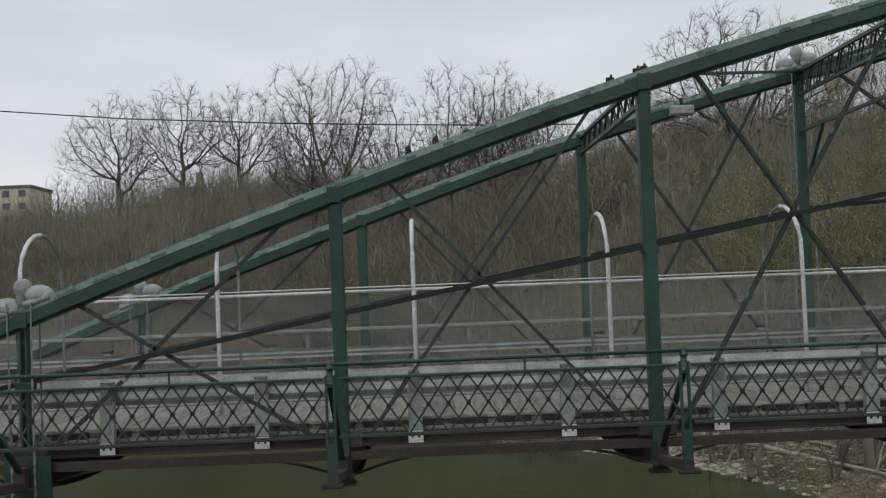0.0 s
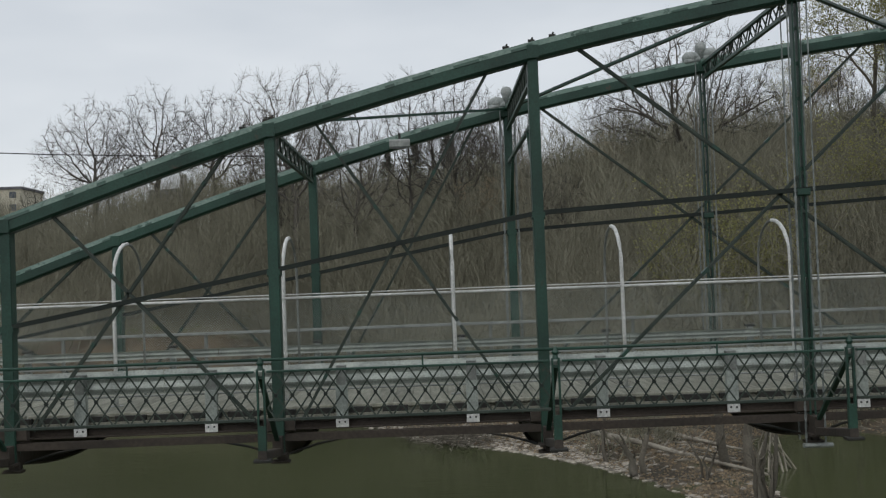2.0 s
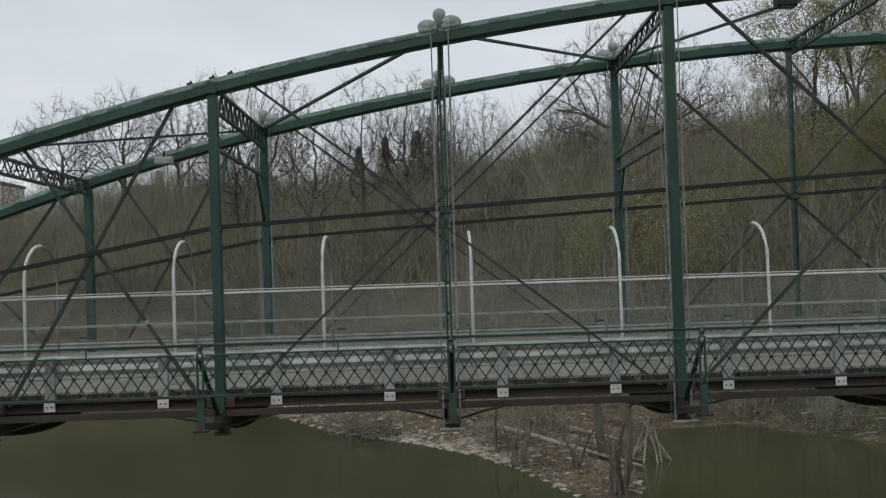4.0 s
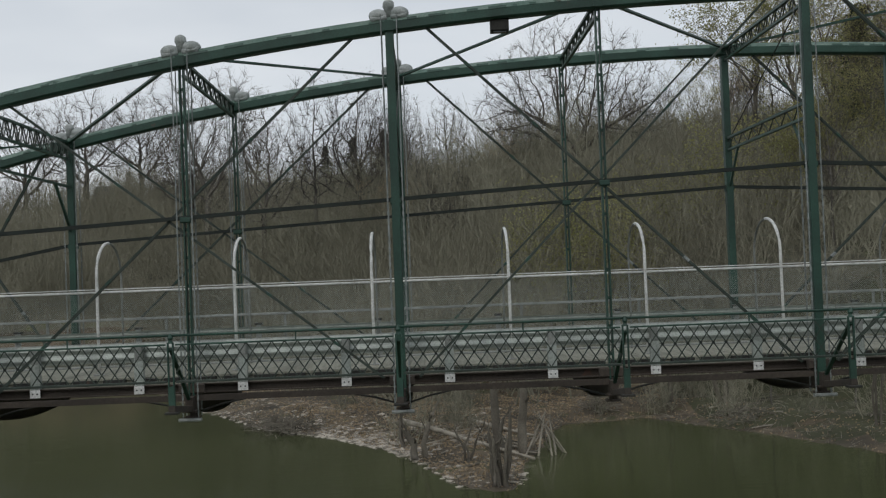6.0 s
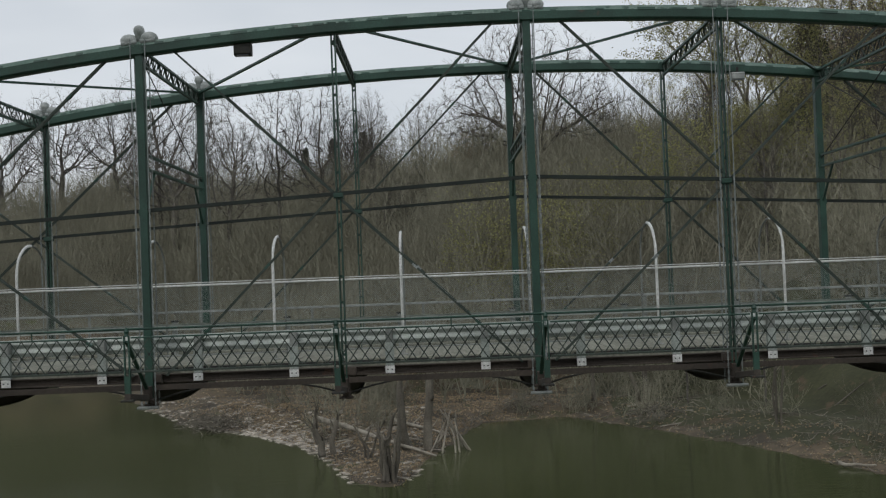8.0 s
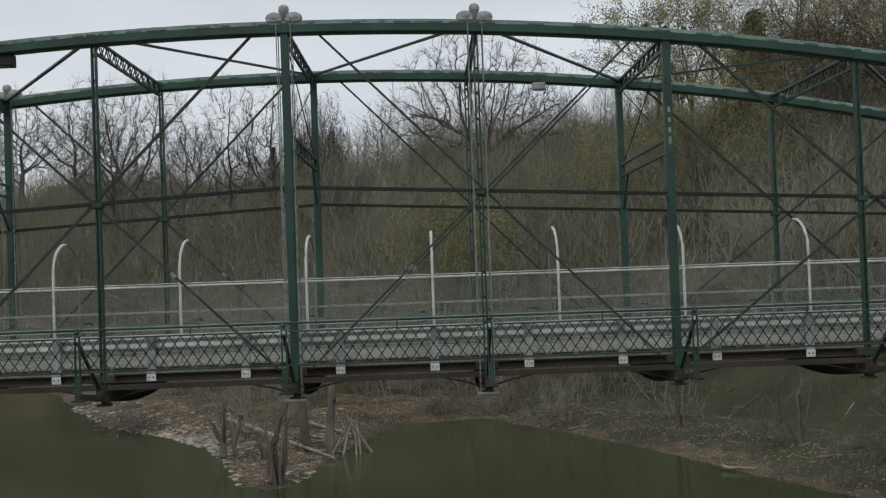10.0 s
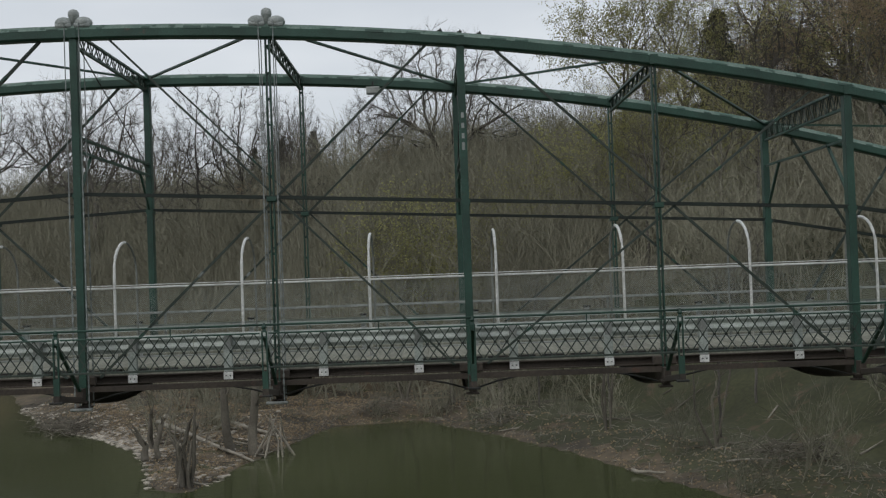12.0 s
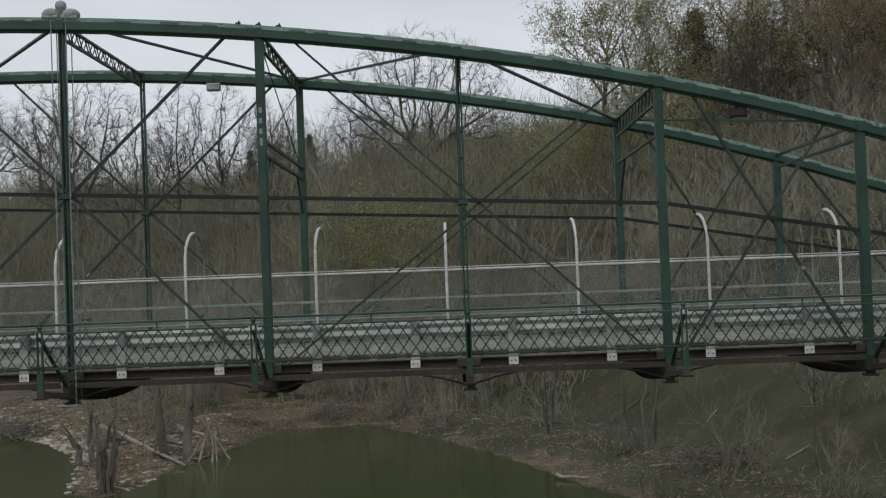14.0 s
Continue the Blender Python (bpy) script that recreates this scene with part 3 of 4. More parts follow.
# ---- lattice railing on the outriggers ----
def build_railing():
    zb, zt = 0.13, 0.80
    n = 17
    w = P - 0.18
    bars = {}
    for k in range(0, 16):
        x = px(k) + 0.09
        rl = thing("lattice_railing", "dark green riveted lattice railing panel", "railing", "lattice railing panels", at=(x, RAIL_Y, 0))
        if k == 0:
            meshes = {
                "top_rail": Geo().beam((0, 0, zt), (w, 0, zt), 0.07, 0.03, cut=0.006).mesh("top_rail", GREEN),
                "bottom_rail": Geo().beam((0, 0, zb), (w, 0, zb), 0.06, 0.04, cut=0.006).mesh("bottom_rail", DARK_GREEN),
                "rivet": Geo().tube([(0, -0.02, (zb + zt) / 2), (0, 0.02, (zb + zt) / 2)], 0.029, 6).mesh("rivet", STAY_PAINT),
            }
        for nm in ("top_rail", "bottom_rail"):
            part(nm, meshes[nm], GREEN, rl)
        for i in range(n):
            ob = part("rivet", meshes["rivet"], DARK_GREEN, rl)
            ob.location = (w * (i + 0.5) / n, 0, 0)
        for i in range(-1, n + 1):
            for lean in (-1, 1):
                x0, x1 = w * (i + 0.5 - lean) / n, w * (i + 0.5 + lean) / n
                z0, z1 = zb, zt
                key = (lean, i if i in (-1, 0, n - 1, n) else "whole")
                if key not in bars:
                    t0 = (0 - x0) / (x1 - x0) if x0 < 0 else (w - x0) / (x1 - x0) if x0 > w else 0.0
                    t1 = (0 - x0) / (x1 - x0) if x1 < 0 else (w - x0) / (x1 - x0) if x1 > w else 1.0
                    o = w * (i + 0.5) / n
                    a = (x0 + (x1 - x0) * t0 - o, lean * 0.008, z0 + (z1 - z0) * t0)
                    b = (x0 + (x1 - x0) * t1 - o, lean * 0.008, z0 + (z1 - z0) * t1)
                    bars[key] = Geo().beam(a, b, 0.007, 0.022, (1, 0, 0)).mesh("lattice_bar", DARK_GREEN) if t1 - t0 > 0.04 else None
                if bars[key]:
                    ob = part("lattice_bar", bars[key], DARK_GREEN, rl)
                    ob.location = (w * (i + 0.5) / n, 0, 0)
    post = thing("railing_post", "green iron railing post standing on an outrigger", "railing post", "railing posts")
    g = Geo()
    for s in (-1, 1):
        g.beam((s * 0.045, 0, -0.40), (s * 0.045, 0, 0.84), 0.028, 0.07, (0, 1, 0), 0.005)
    g.beam((0, -0.03, -0.40), (0, -0.03, 0.05), 0.11, 0.02, (0, 1, 0))
    part("shaft", g, GREEN, post)
    part("finial", Geo().tube([(0, 0, 0.82), (0, 0, 0.88), (0, 0, 0.92), (0, 0, 1.0)], [0.05, 0.035, 0.055, 0.02], 8), GREEN, post)
    post.location = (px(0), RAIL_Y, 0)
    for k in range(1, 17):
        copy_thing(post, pose(px(k), RAIL_Y, 0))
    hr = thing("handrail", "thin green pipe handrail above the lattice railing", "handrail")
    for k in range(0, 16):
        part("pipe", Geo().tube([(px(k), RAIL_Y, 0.965), (px(k + 1), RAIL_Y, 0.965)], 0.022, 8), GREEN, hr, smooth=True)
        part("stanchion", Geo().tube([(px(k + 0.55), RAIL_Y, 0.80), (px(k + 0.55), RAIL_Y, 0.965)], 0.014, 6), GREEN, hr)


build_railing()


# ---- hoisting saddles with cables and chains on the posts ----
def blob(g, c, r, sx=1.0, sz=1.0, n=8):
    bm = bmesh.new()
    bmesh.ops.create_uvsphere(bm, u_segments=n + 2, v_segments=n, radius=r)
    bm.verts.index_update()
    pts = [(c[0] + v.co.x * sx, c[1] + v.co.y, c[2] + v.co.z * sz) for v in bm.verts]
    g.add(pts, [[v.index for v in f.verts] for f in bm.faces])
    bm.free()


def build_saddle(k, y):
    x, z = px(k), top(k)
    s = thing("hoist_saddle", "grey wrapped hoisting saddle with cables over the arch", "hoist", "hoisting saddles")
    g = Geo()
    for d in (-1, 1):
        slope = (top(k + 0.5) - top(k - 0.5)) / P
        blob(g, (x + d * 0.21, y, z + 0.07 + d * 0.21 * slope), 0.17, 1.12, 0.78, 12)
        g.beam((x + d * 0.04, y, z + d * 0.04 * slope), (x + d * 0.36, y, z + d * 0.36 * slope), 0.30, 0.10, cut=0.03)
    part("saddle", g, CLOTH, s, smooth=True)
    g = Geo().tube([(x, y, z - 0.02), (x, y, z + 0.17), (x, y, z + 0.19), (x, y, z + 0.23), (x, y, z + 0.30), (x, y, z + 0.34), (x, y, z + 0.365)],
                   [0.085, 0.088, 0.105, 0.118, 0.112, 0.085, 0.03], 14)
    part("sheave", g, CLOTH, s, "round grey sheave housing", smooth=True)
    for d in (-0.16, 0.15):
        for yy in (-0.17, 0.17):
            part("cable", Geo().tube([(x + d, y + yy, z + 0.05), (x + d * 0.95, y + yy, mid(k) + 0.1)], 0.012, 5), CABLE, s)
            g = Geo()
            zz, i = mid(k) + 0.1, 0
            while zz > -0.68:
                w = 0.02 if i % 2 else 0.008
                g.beam((x + d * 0.95, y + yy, zz), (x + d * 0.95, y + yy, zz - 0.075), 1.3 * w + 0.008, 0.034 - w * 1.3 + 0.004, (0, 1, 0))
                zz -= 0.07
                i += 1
            part("chain", g, CABLE, s, "galvanised lifting chain")
    g = Geo().beam((x - 0.22, y - 0.25, -0.74), (x + 0.22, y - 0.25, -0.74), 0.14, 0.06, cut=0.02)
    part("foot_bar", g, PALE, s)


for k in (1, 5, 6, 8, 9):
    build_saddle(k, 0.0)
for k in (1, 4, 5, 6):
    build_saddle(k, FAR)


def build_box(name, c, size, material, label):
    b = thing(name, label, "lamp box")
    g = Geo().beam((c[0] - size[0] / 2, c[1], c[2]), (c[0] + size[0] / 2, c[1], c[2]), size[1], size[2], cut=0.03)
    part("housing", g, material, b)
    part("lens", Geo().beam((c[0] - size[0] * 0.35, c[1] - size[1] * 0.2, c[2] - size[2] / 2 - 0.008), (c[0] + size[0] * 0.35, c[1] - size[1] * 0.2, c[2] - size[2] / 2 - 0.008), size[1] * 0.5, 0.012), PANE, b)
    part("bracket", Geo().beam((c[0], c[1], c[2] + size[2] / 2), (c[0], c[1], c[2] + size[2] / 2 + 0.14), 0.05, 0.05, (0, 1, 0)), DARK_IRON, b)


build_box("lamp_box", (px(6.53), 0.1, top(6.53) - 0.41), (0.36, 0.3, 0.26), DARK_IRON, "dark boxed lamp hung under the arch")
build_box("lamp_box", (px(12.4), 0.1, top(12.4) - 0.45), (0.34, 0.3, 0.2), DARK_IRON, "dark boxed lamp hung under the arch")
build_box("lamp_box", (-18.70, FAR - 0.3, 4.84), (0.42, 0.2, 0.18), PALE, "pale boxed lamp on the rear arch")
build_box("lamp_box", (px(9.47), FAR - 0.3, top(9.47) - 0.42), (0.34, 0.2, 0.2), PALE, "pale boxed lamp on the rear arch")
for k, y, offs in ((3, 0, (-0.42, -0.06, 0.03)), (4, 0, (-0.4, 0.0, 0.33)), (10, 0, (-0.42, 0.0, 0.42))):
    for o in offs:
        c = k + o / P
        g = Geo().beam((px(c) - 0.05, y, top(c) + 0.02), (px(c) + 0.05, y, top(c) + 0.02), 0.08, 0.05, cut=0.01)
        g.beam((px(c), y, top(c) + 0.02), (px(c) + 0.02, y, top(c) + 0.08), 0.03, 0.03, (0, 1, 0))
        tagged(part("clamp", g, DARK_IRON), "small dark clamp on top of the arch", "clamp", "clamps on the arch")

# ---- river and banks ----
WATER_Z = -7.9
SHORE = [(-400, 140), (-160, 104), (-80, 98), (-36, 91), (-25, 67), (-19, 55.5), (-13.5, 49), (-10, 43), (-8.4, 37.5), (-6.6, 31), (-5, 29), (-3.7, 29.8), (-3.1, 35),
         (-2.2, 39.5), (-1, 44.5), (0.6, 51.5), (6, 53), (10.5, 45), (14, 37.5), (17, 29), (19, 24.5), (24, 14), (30, 2), (36, -12), (44, -60), (60, -400)]


def shore_distance(x, y):
    """Metres inland of the shoreline (negative over the water)."""
    best, side = 1e9, 1
    inside = False
    ring = SHORE + [(500, -400), (500, 500), (-400, 500)]
    n = len(ring)
    for i in range(n):
        (ax, ay), (bx, by) = ring[i], ring[(i + 1) % n]
        if (ay > y) != (by > y) and x < ax + (y - ay) / (by - ay) * (bx - ax):
            inside = not inside
        if i < len(SHORE) - 1:
            dx, dy = bx - ax, by - ay
            t = min(max(((x - ax) * dx + (y - ay) * dy) / (dx * dx + dy * dy), 0), 1)
            best = min(best, math.hypot(x - ax - t * dx, y - ay - t * dy))
    return best if inside else -best


def smooth01(t):
    t = min(max(t, 0), 1)
    return t * t * (3 - 2 * t)


def ground_z(x, y):
    d = shore_distance(x, y)
    if d < 0:
        return WATER_Z - min(1.5, -d * 0.25) - 0.02
    right = smooth01((x + 5) / 50)
    z = WATER_Z + 0.75 * smooth01(d / 5) + 0.35 * noise.noise((x * 0.35, y * 0.35, 0)) * smooth01(d / 3)
    start = 15 - 9 * right - 9 * smooth01((-25 - x) / 25)
    rise = max(0, d - start)
    cap = 16 + 3 * smooth01((x + 70) / 60) + 7 * smooth01((x + 75) / 30) * smooth01((45 - x) / 30) + 13 * right
    z += cap * (1 - math.exp(-rise * (0.75 - 0.25 * right) / cap))
    return z + noise.noise((x * 0.07, y * 0.07, 3)) * 1.2 * smooth01(rise / 10)


def axis(a, b, fine_a, fine_b, fine, coarse):
    out, v = [], a
    while v < b:
        out.append(v)
        v += fine if fine_a <= v < fine_b else coarse
    return out + [b]


def build_ground():
    xs = axis(-420, 420, -45, 45, 0.9, 9)
    ys = axis(-300, 520, 10, 75, 0.9, 8)
    g = Geo()
    pts = [(x, y, ground_z(x, y)) for y in ys for x in xs]
    n = len(xs)
    g.add(pts, [(j * n + i, j * n + i + 1, (j + 1) * n + i + 1, (j + 1) * n + i) for j in range(len(ys) - 1) for i in range(n - 1)])
    ob = part("ground", g, MUD, smooth=True)
    ob.data.materials.append(LITTER)
    ob.data.materials.append(MOSSY)
    for f in ob.data.polygons:
        c = f.center
        ragged = noise.noise((c.x * 0.2, c.y * 0.2, 7))
        d = shore_distance(c.x, c.y)
        if d > 15 and c.y > 68 + 6 * ragged:
            f.material_index = 1
        elif d > 1.6 + 3 * ragged and c.x > 9:
            f.material_index = 2
    tagged(ob, "brown muddy wooded river bank with dead leaves", "ground", kind="structure")
    g = Geo().add([(-1500, -1500, WATER_Z), (1500, -1500, WATER_Z), (1500, 1500, WATER_Z), (-1500, 1500, WATER_Z)], [(0, 1, 2, 3)])
    tagged(part("water", g, WATER), "calm murky green river water", "water", kind="structure")


build_ground()
for k, s in ((0, -1), (16, 1)):
    g = Geo().beam((px(k) + s * 0.7, FAR / 2, -4.9), (px(k) + s * 9, FAR / 2, -4.9), 10, 8.6, cut=0.05)
    tagged(part("abutment", g, CONCRETE), "grey concrete abutment under the bridge end", "abutment", kind="structure")


# ---- trees ----
def grow(g, p, d, length, r, level, rng, bend=0.4, leaves=None, spread=0.75, droop=0.02):
    """A limb and its forks, as tapered tubes."""
    segs = 3 if level > 2 else 2 if level else 1
    pts, rad, q, e = [p], [r], p.copy(), d.copy()
    tip = r * (0.62 if level > 0 else 0.3)
    for i in range(segs):
        e = (e + Vector((rng.gauss(0, bend), rng.gauss(0, bend), rng.gauss(0, bend) * 0.6 + 0.06 - droop)) * 0.5).normalized()
        q = q + e * (length / segs)
        pts.append(q.copy())
        rad.append(r + (tip - r) * (i + 1) / segs)
    if level > 1:
        g.tube(pts, rad, 5 if level > 3 else (4 if level > 2 else 3), False)
    else:
        flat = e.cross(Vector((rng.gauss(0, 1), rng.gauss(0, 1), rng.gauss(0, 1)))).normalized()
        k = len(g.v)
        for w, c in zip(rad, pts):
            g.v += [tuple(c - flat * w), tuple(c + flat * w)]
        g.f += [(k + 2 * i, k + 2 * i + 1, k + 2 * i + 3, k + 2 * i + 2) for i in range(segs)]
    if level == 0:
        if leaves is not None:
            for _ in range(6):
                c = q + Vector((rng.gauss(0, 0.22), rng.gauss(0, 0.22), rng.gauss(0, 0.22)))
                a = Vector((rng.gauss(0, 1), rng.gauss(0, 1), rng.gauss(0, 1))).normalized() * 0.075
                b = a.orthogonal().normalized() * 0.06
                leaves.add([c - a, c + b, c + a, c - b], [(0, 1, 2, 3)])
        return
    for i in range(rng.choice((2, 3, 3)) if level < 4 else 3):
        t = rng.uniform(0.35, 1.0) if i else 1.0
        j = min(int(t * segs), segs - 1)
        start = lerp(pts[j], pts[j + 1], t * segs - j)
        side = e.cross(Vector((rng.gauss(0, 1), rng.gauss(0, 1), rng.gauss(0, 1)))).normalized()
        nd = (e + side * rng.uniform(0.35, spread) * (1.0 if i else 0.5)).normalized()
        grow(g, start, nd, length * rng.uniform(0.58, 0.82), max(0.011, rad[j] * rng.uniform(0.5, 0.68)), level - 1, rng, bend, leaves, spread, droop)
    if level >= 2:
        for _ in range(2 if level < 3 else 4):
            t = rng.uniform(0.15, 0.95)
            j = min(int(t * segs), segs - 1)
            side = e.cross(Vector((rng.gauss(0, 1), rng.gauss(0, 1), rng.gauss(0, 1)))).normalized()
            grow(g, lerp(pts[j], pts[j + 1], t * segs - j), (e * 0.5 + side).normalized(), length * 0.4, max(0.012, r * 0.2), min(level - 2, 1), rng, bend, leaves, spread, droop)


def tree_kind(seed, trunk, r, level, spread, leafy, label):
    """A tree in thin leaf: a trunk with three or four forking limbs."""
    rng = random.Random(seed)
    t = thing("tree", label, "tree", "bare trees on the bank")
    g, leaves = Geo(), Geo()
    lean = Vector((rng.gauss(0, 0.03), rng.gauss(0, 0.03), 1)).normalized()
    base = Vector((0, 0, -0.4))
    mid_p = base + lean * trunk * 0.5 + Vector((rng.gauss(0, 0.15), rng.gauss(0, 0.15), 0))
    head = base + lean * trunk
    bole = Geo().tube([base, base + lean * 0.5, mid_p, head], [r * 1.5, r * 1.1, r * 0.95, r * 0.85], 7, False)
    n = rng.choice((3, 4))
    for i in range(n):
        a = 2 * math.pi * (i + rng.random() * 0.6) / n
        d = Vector((math.cos(a) * spread, math.sin(a) * spread, 1)).normalized()
        grow(g, lerp(mid_p, head, rng.uniform(0.7, 1)) if i else head, d if i else lean, trunk * rng.uniform(0.5, 0.7), r * 0.6, level, rng, 0.42, leaves, 0.85)
    part("trunk", bole, BARK, t)
    part("crown", g, BARK, t, "bare branching crown")
    part("foliage", leaves, leafy, t, "thin scatter of small leaves")
    return t


def colonise(seed, trunk, lobes, n, lean, step, start, taper):
    """A skeleton that grows from the trunk towards points scattered through the crown's lobes. Returns nodes, parents and radii."""
    gen = np.random.RandomState(seed)
    aims = []
    for cx, cy, cz, rx, rz in lobes:
        v = gen.normal(size=(n // len(lobes), 3))
        v /= np.linalg.norm(v, axis=1)[:, None]
        aims.append(v * gen.random_sample((len(v), 1)) ** 0.42 * (rx, rx, rz) + (cx, cy, cz))
    aims = np.concatenate(aims)
    count = int(trunk / step)
    nodes = [np.array((lean * (i / count) ** 2 * trunk + 0.06 * math.sin(i * 0.9 + seed), 0.05 * math.cos(i * 0.7 + seed), -0.5 + i * step)) for i in range(count + 1)]
    parents = [-1] + list(range(count))
    near = np.full(len(aims), 1e9)
    who = np.zeros(len(aims), int)

    def meet(first):
        for i in range(first, len(nodes)):
            d = np.linalg.norm(aims - nodes[i], axis=1)
            closer = d < near
            near[closer], who[closer] = d[closer], i

    meet(int(count * start))
    for _ in range(70):
        if len(aims) < 12:
            break
        pull = {}
        for a, i, d in zip(aims, who, near):
            pull.setdefault(i, []).append((a - nodes[i]) / max(d, 1e-6))
        first = len(nodes)
        for i, ways in pull.items():
            w = np.mean(ways, axis=0) + gen.normal(size=3) * 0.16
            back = nodes[i] - nodes[parents[i]] if parents[i] >= 0 else np.array((0, 0, 1.0))
            w = w / np.linalg.norm(w) + 0.4 * back / np.linalg.norm(back) + np.array((0, 0, 0.08))
            nodes.append(nodes[i] + w / np.linalg.norm(w) * step)
            parents.append(i)
        meet(first)
        left = near > 0.75
        aims, near, who = aims[left], near[left], who[left]
    weight = np.zeros(len(nodes))
    for i in range(len(nodes) - 1, 0, -1):
        weight[i] = max(weight[i], 0.020 ** taper)
        weight[parents[i]] += weight[i]
    return nodes, parents, weight ** (1 / taper), gen


def grown_tree(seed, trunk, lobes, n, label, lean=0.0, start=0.55, twigs=7, taper=2.1):
    t = thing("tree", label, "tree", "bare trees on the bank")
    nodes, parents, radii, gen = colonise(seed, trunk, lobes, n, lean, 0.5, start, taper)
    bole, crown = Geo(), Geo()
    last = int(trunk / 0.5)
    bole.tube([Vector(p) for p in nodes[:last + 1]], [radii[i] * (1.5 if i == 0 else 1.15 if i == 1 else 1.0) for i in range(last + 1)], 8, False)
    for i in range(last + 1, len(nodes)):
        p, q, r = Vector(nodes[parents[i]]), Vector(nodes[i]), radii[i]
        r0 = min(radii[parents[i]], r * 1.25)
        if r > 0.04:
            crown.tube([p, q + (q - p) * 0.06], [r0, r], 5 if r > 0.09 else 4, False)
        else:
            w = (q - p).cross(Vector(gen.normal(size=3))).normalized()
            crown.add([p - w * r0, p + w * r0, q + w * r, q - w * r], [(0, 1, 2, 3)])
        if r < 0.05:
            for _ in range(twigs):
                d = (q - p).normalized() + Vector(gen.normal(size=3)) * 0.75 + Vector((0, 0, 0.1))
                e = q + d.normalized() * gen.uniform(0.3, 1.15)
                w = d.cross(Vector(gen.normal(size=3))).normalized() * 0.009
                crown.add([q - w, q + w, e + w * 0.4, e - w * 0.4], [(0, 1, 2, 3)])
    part("trunk", bole, LIMB, t, smooth=True)
    part("crown", crown, LIMB, t, "bare branching crown")
    TALL[t.name] = max(p[2] for p in nodes) + 0.4
    return t


TALL = {}
KINDS = [
    grown_tree(3, 6.0, [(0, 0, 11, 4.2, 6.0), (1.5, 1, 9, 3.6, 3.5)], 1150, "tall bare grey-brown deciduous tree on the wooded bank"),
    grown_tree(8, 7.5, [(0, 0, 12, 2.6, 6.0)], 700, "slender bare deciduous tree on the wooded bank"),
    grown_tree(14, 4.5, [(0, 0, 10.5, 5.2, 5.0), (-3, 0, 8.5, 3.2, 3), (3, 1, 9, 3.4, 3.2)], 1700, "broad bare deciduous tree with a spreading crown", 0.03, taper=2.0),
    tree_kind(21, 8.0, 0.22, 5, 0.45, BUD, "deciduous tree with yellow-green spring buds"),
    grown_tree(33, 3.5, [(0, 0, 9.5, 7.2, 5.2), (-5, 0, 7, 3.4, 2.6), (5, 0, 7.4, 3.4, 2.8)], 2600, "broad bare oak with dark limbs fanning out from low down", 0.0, 0.4, 8, 1.88),
    tree_kind(27, 7.0, 0.2, 5, 0.5, DRYLEAF, "deciduous tree still holding dry brown leaves"),
    grown_tree(45, 5.0, [(-1.6, 0, 11, 3.2, 5.0), (2.2, 0, 10.5, 3.0, 5.2)], 1250, "bare twin-crowned deciduous tree on the skyline", 0.02),
]


def shrub_kind(seed, stems, height, label, material=TWIG, wide=1.6, leafy=None):
    rng = random.Random(seed)
    t = thing("shrub", label, "shrub", "bare thicket on the bank")
    g, leaves = Geo(), Geo() if leafy else None
    for _ in range(stems):
        a, q = rng.uniform(0, 2 * math.pi), rng.random() ** 0.5 * wide
        b = Vector((math.cos(a) * q, math.sin(a) * q, -0.3))
        d = Vector((rng.gauss(0, 0.22), rng.gauss(0, 0.22), 1)).normalized()
        grow(g, b, d, height * rng.uniform(0.35, 0.55), rng.uniform(0.03, 0.055), 3, rng, 0.35, leaves, 0.8, 0.0)
    part("bush", g, material, t)
    if leafy:
        part("foliage", leaves, leafy, t, "yellow-green buds")
    return t


SHRUBS = [shrub_kind(5, 12, 5.0, "bare brown twiggy thicket on the bank"), shrub_kind(6, 13, 7.0, "tall bare brown saplings on the bank", TWIG, 3.0),
          shrub_kind(9, 10, 3.0, "low bare grey-brown brush on the bank", TWIG, 1.5),
          shrub_kind(12, 14, 6.0, "budding yellow-green shrub on the bank", TWIG, 2.4, BUD)]


def conifer_kind():
    rng = random.Random(4)
    t = thing("conifer", "dark green conifer among bare trees", "tree", "conifers")
    part("trunk", Geo().tube([(0, 0, -0.4), (0, 0, 8), (0, 0, 16)], [0.28, 0.18, 0.03], 6), BARK, t)
    g = Geo()
    z = 2.0
    while z < 15.8:
        reach = (5.0 * (1 - z / 16.5) ** 0.8 + 0.2) * rng.uniform(0.65, 1.15)
        for i in range(7):
            a = rng.uniform(0, 2 * math.pi)
            l = reach * rng.uniform(0.5, 1.2)
            d = Vector((math.cos(a), math.sin(a), rng.uniform(-0.45, 0.1)))
            lift = rng.uniform(-0.3, 0.3)
            s = Vector((-math.sin(a), math.cos(a), 0))
            for j in range(7):
                c = Vector((0, 0, z + lift)) + d * l * (j + 1) / 7
                w = 0.75 * (1 - j / 9)
                for sg in (-1, 1):
                    e = c + s * sg * w * rng.uniform(0.5, 1) + d * 0.25 + Vector((0, 0, rng.uniform(-0.55, 0.12)))
                    g.add([c - d * 0.12, c + d * 0.14, e + d * 0.06, e - d * 0.03], [(0, 1, 2, 3)])
        z += 0.36
    part("crown", g, NEEDLE, t)
    return t


CONIFER = conifer_kind()


def plant(kind, x, y, scale, turn, first=[]):
    m = pose(x, y, ground_z(x, y) - 0.1, 0, 0, turn)
    if kind.name not in first:
        first.append(kind.name)
        kind.matrix_basis = m @ Matrix.Scale(scale, 4)
        return kind
    ob = copy_thing(kind, m)
    ob.scale = (scale, scale, scale * random.uniform(0.92, 1.1))
    return ob


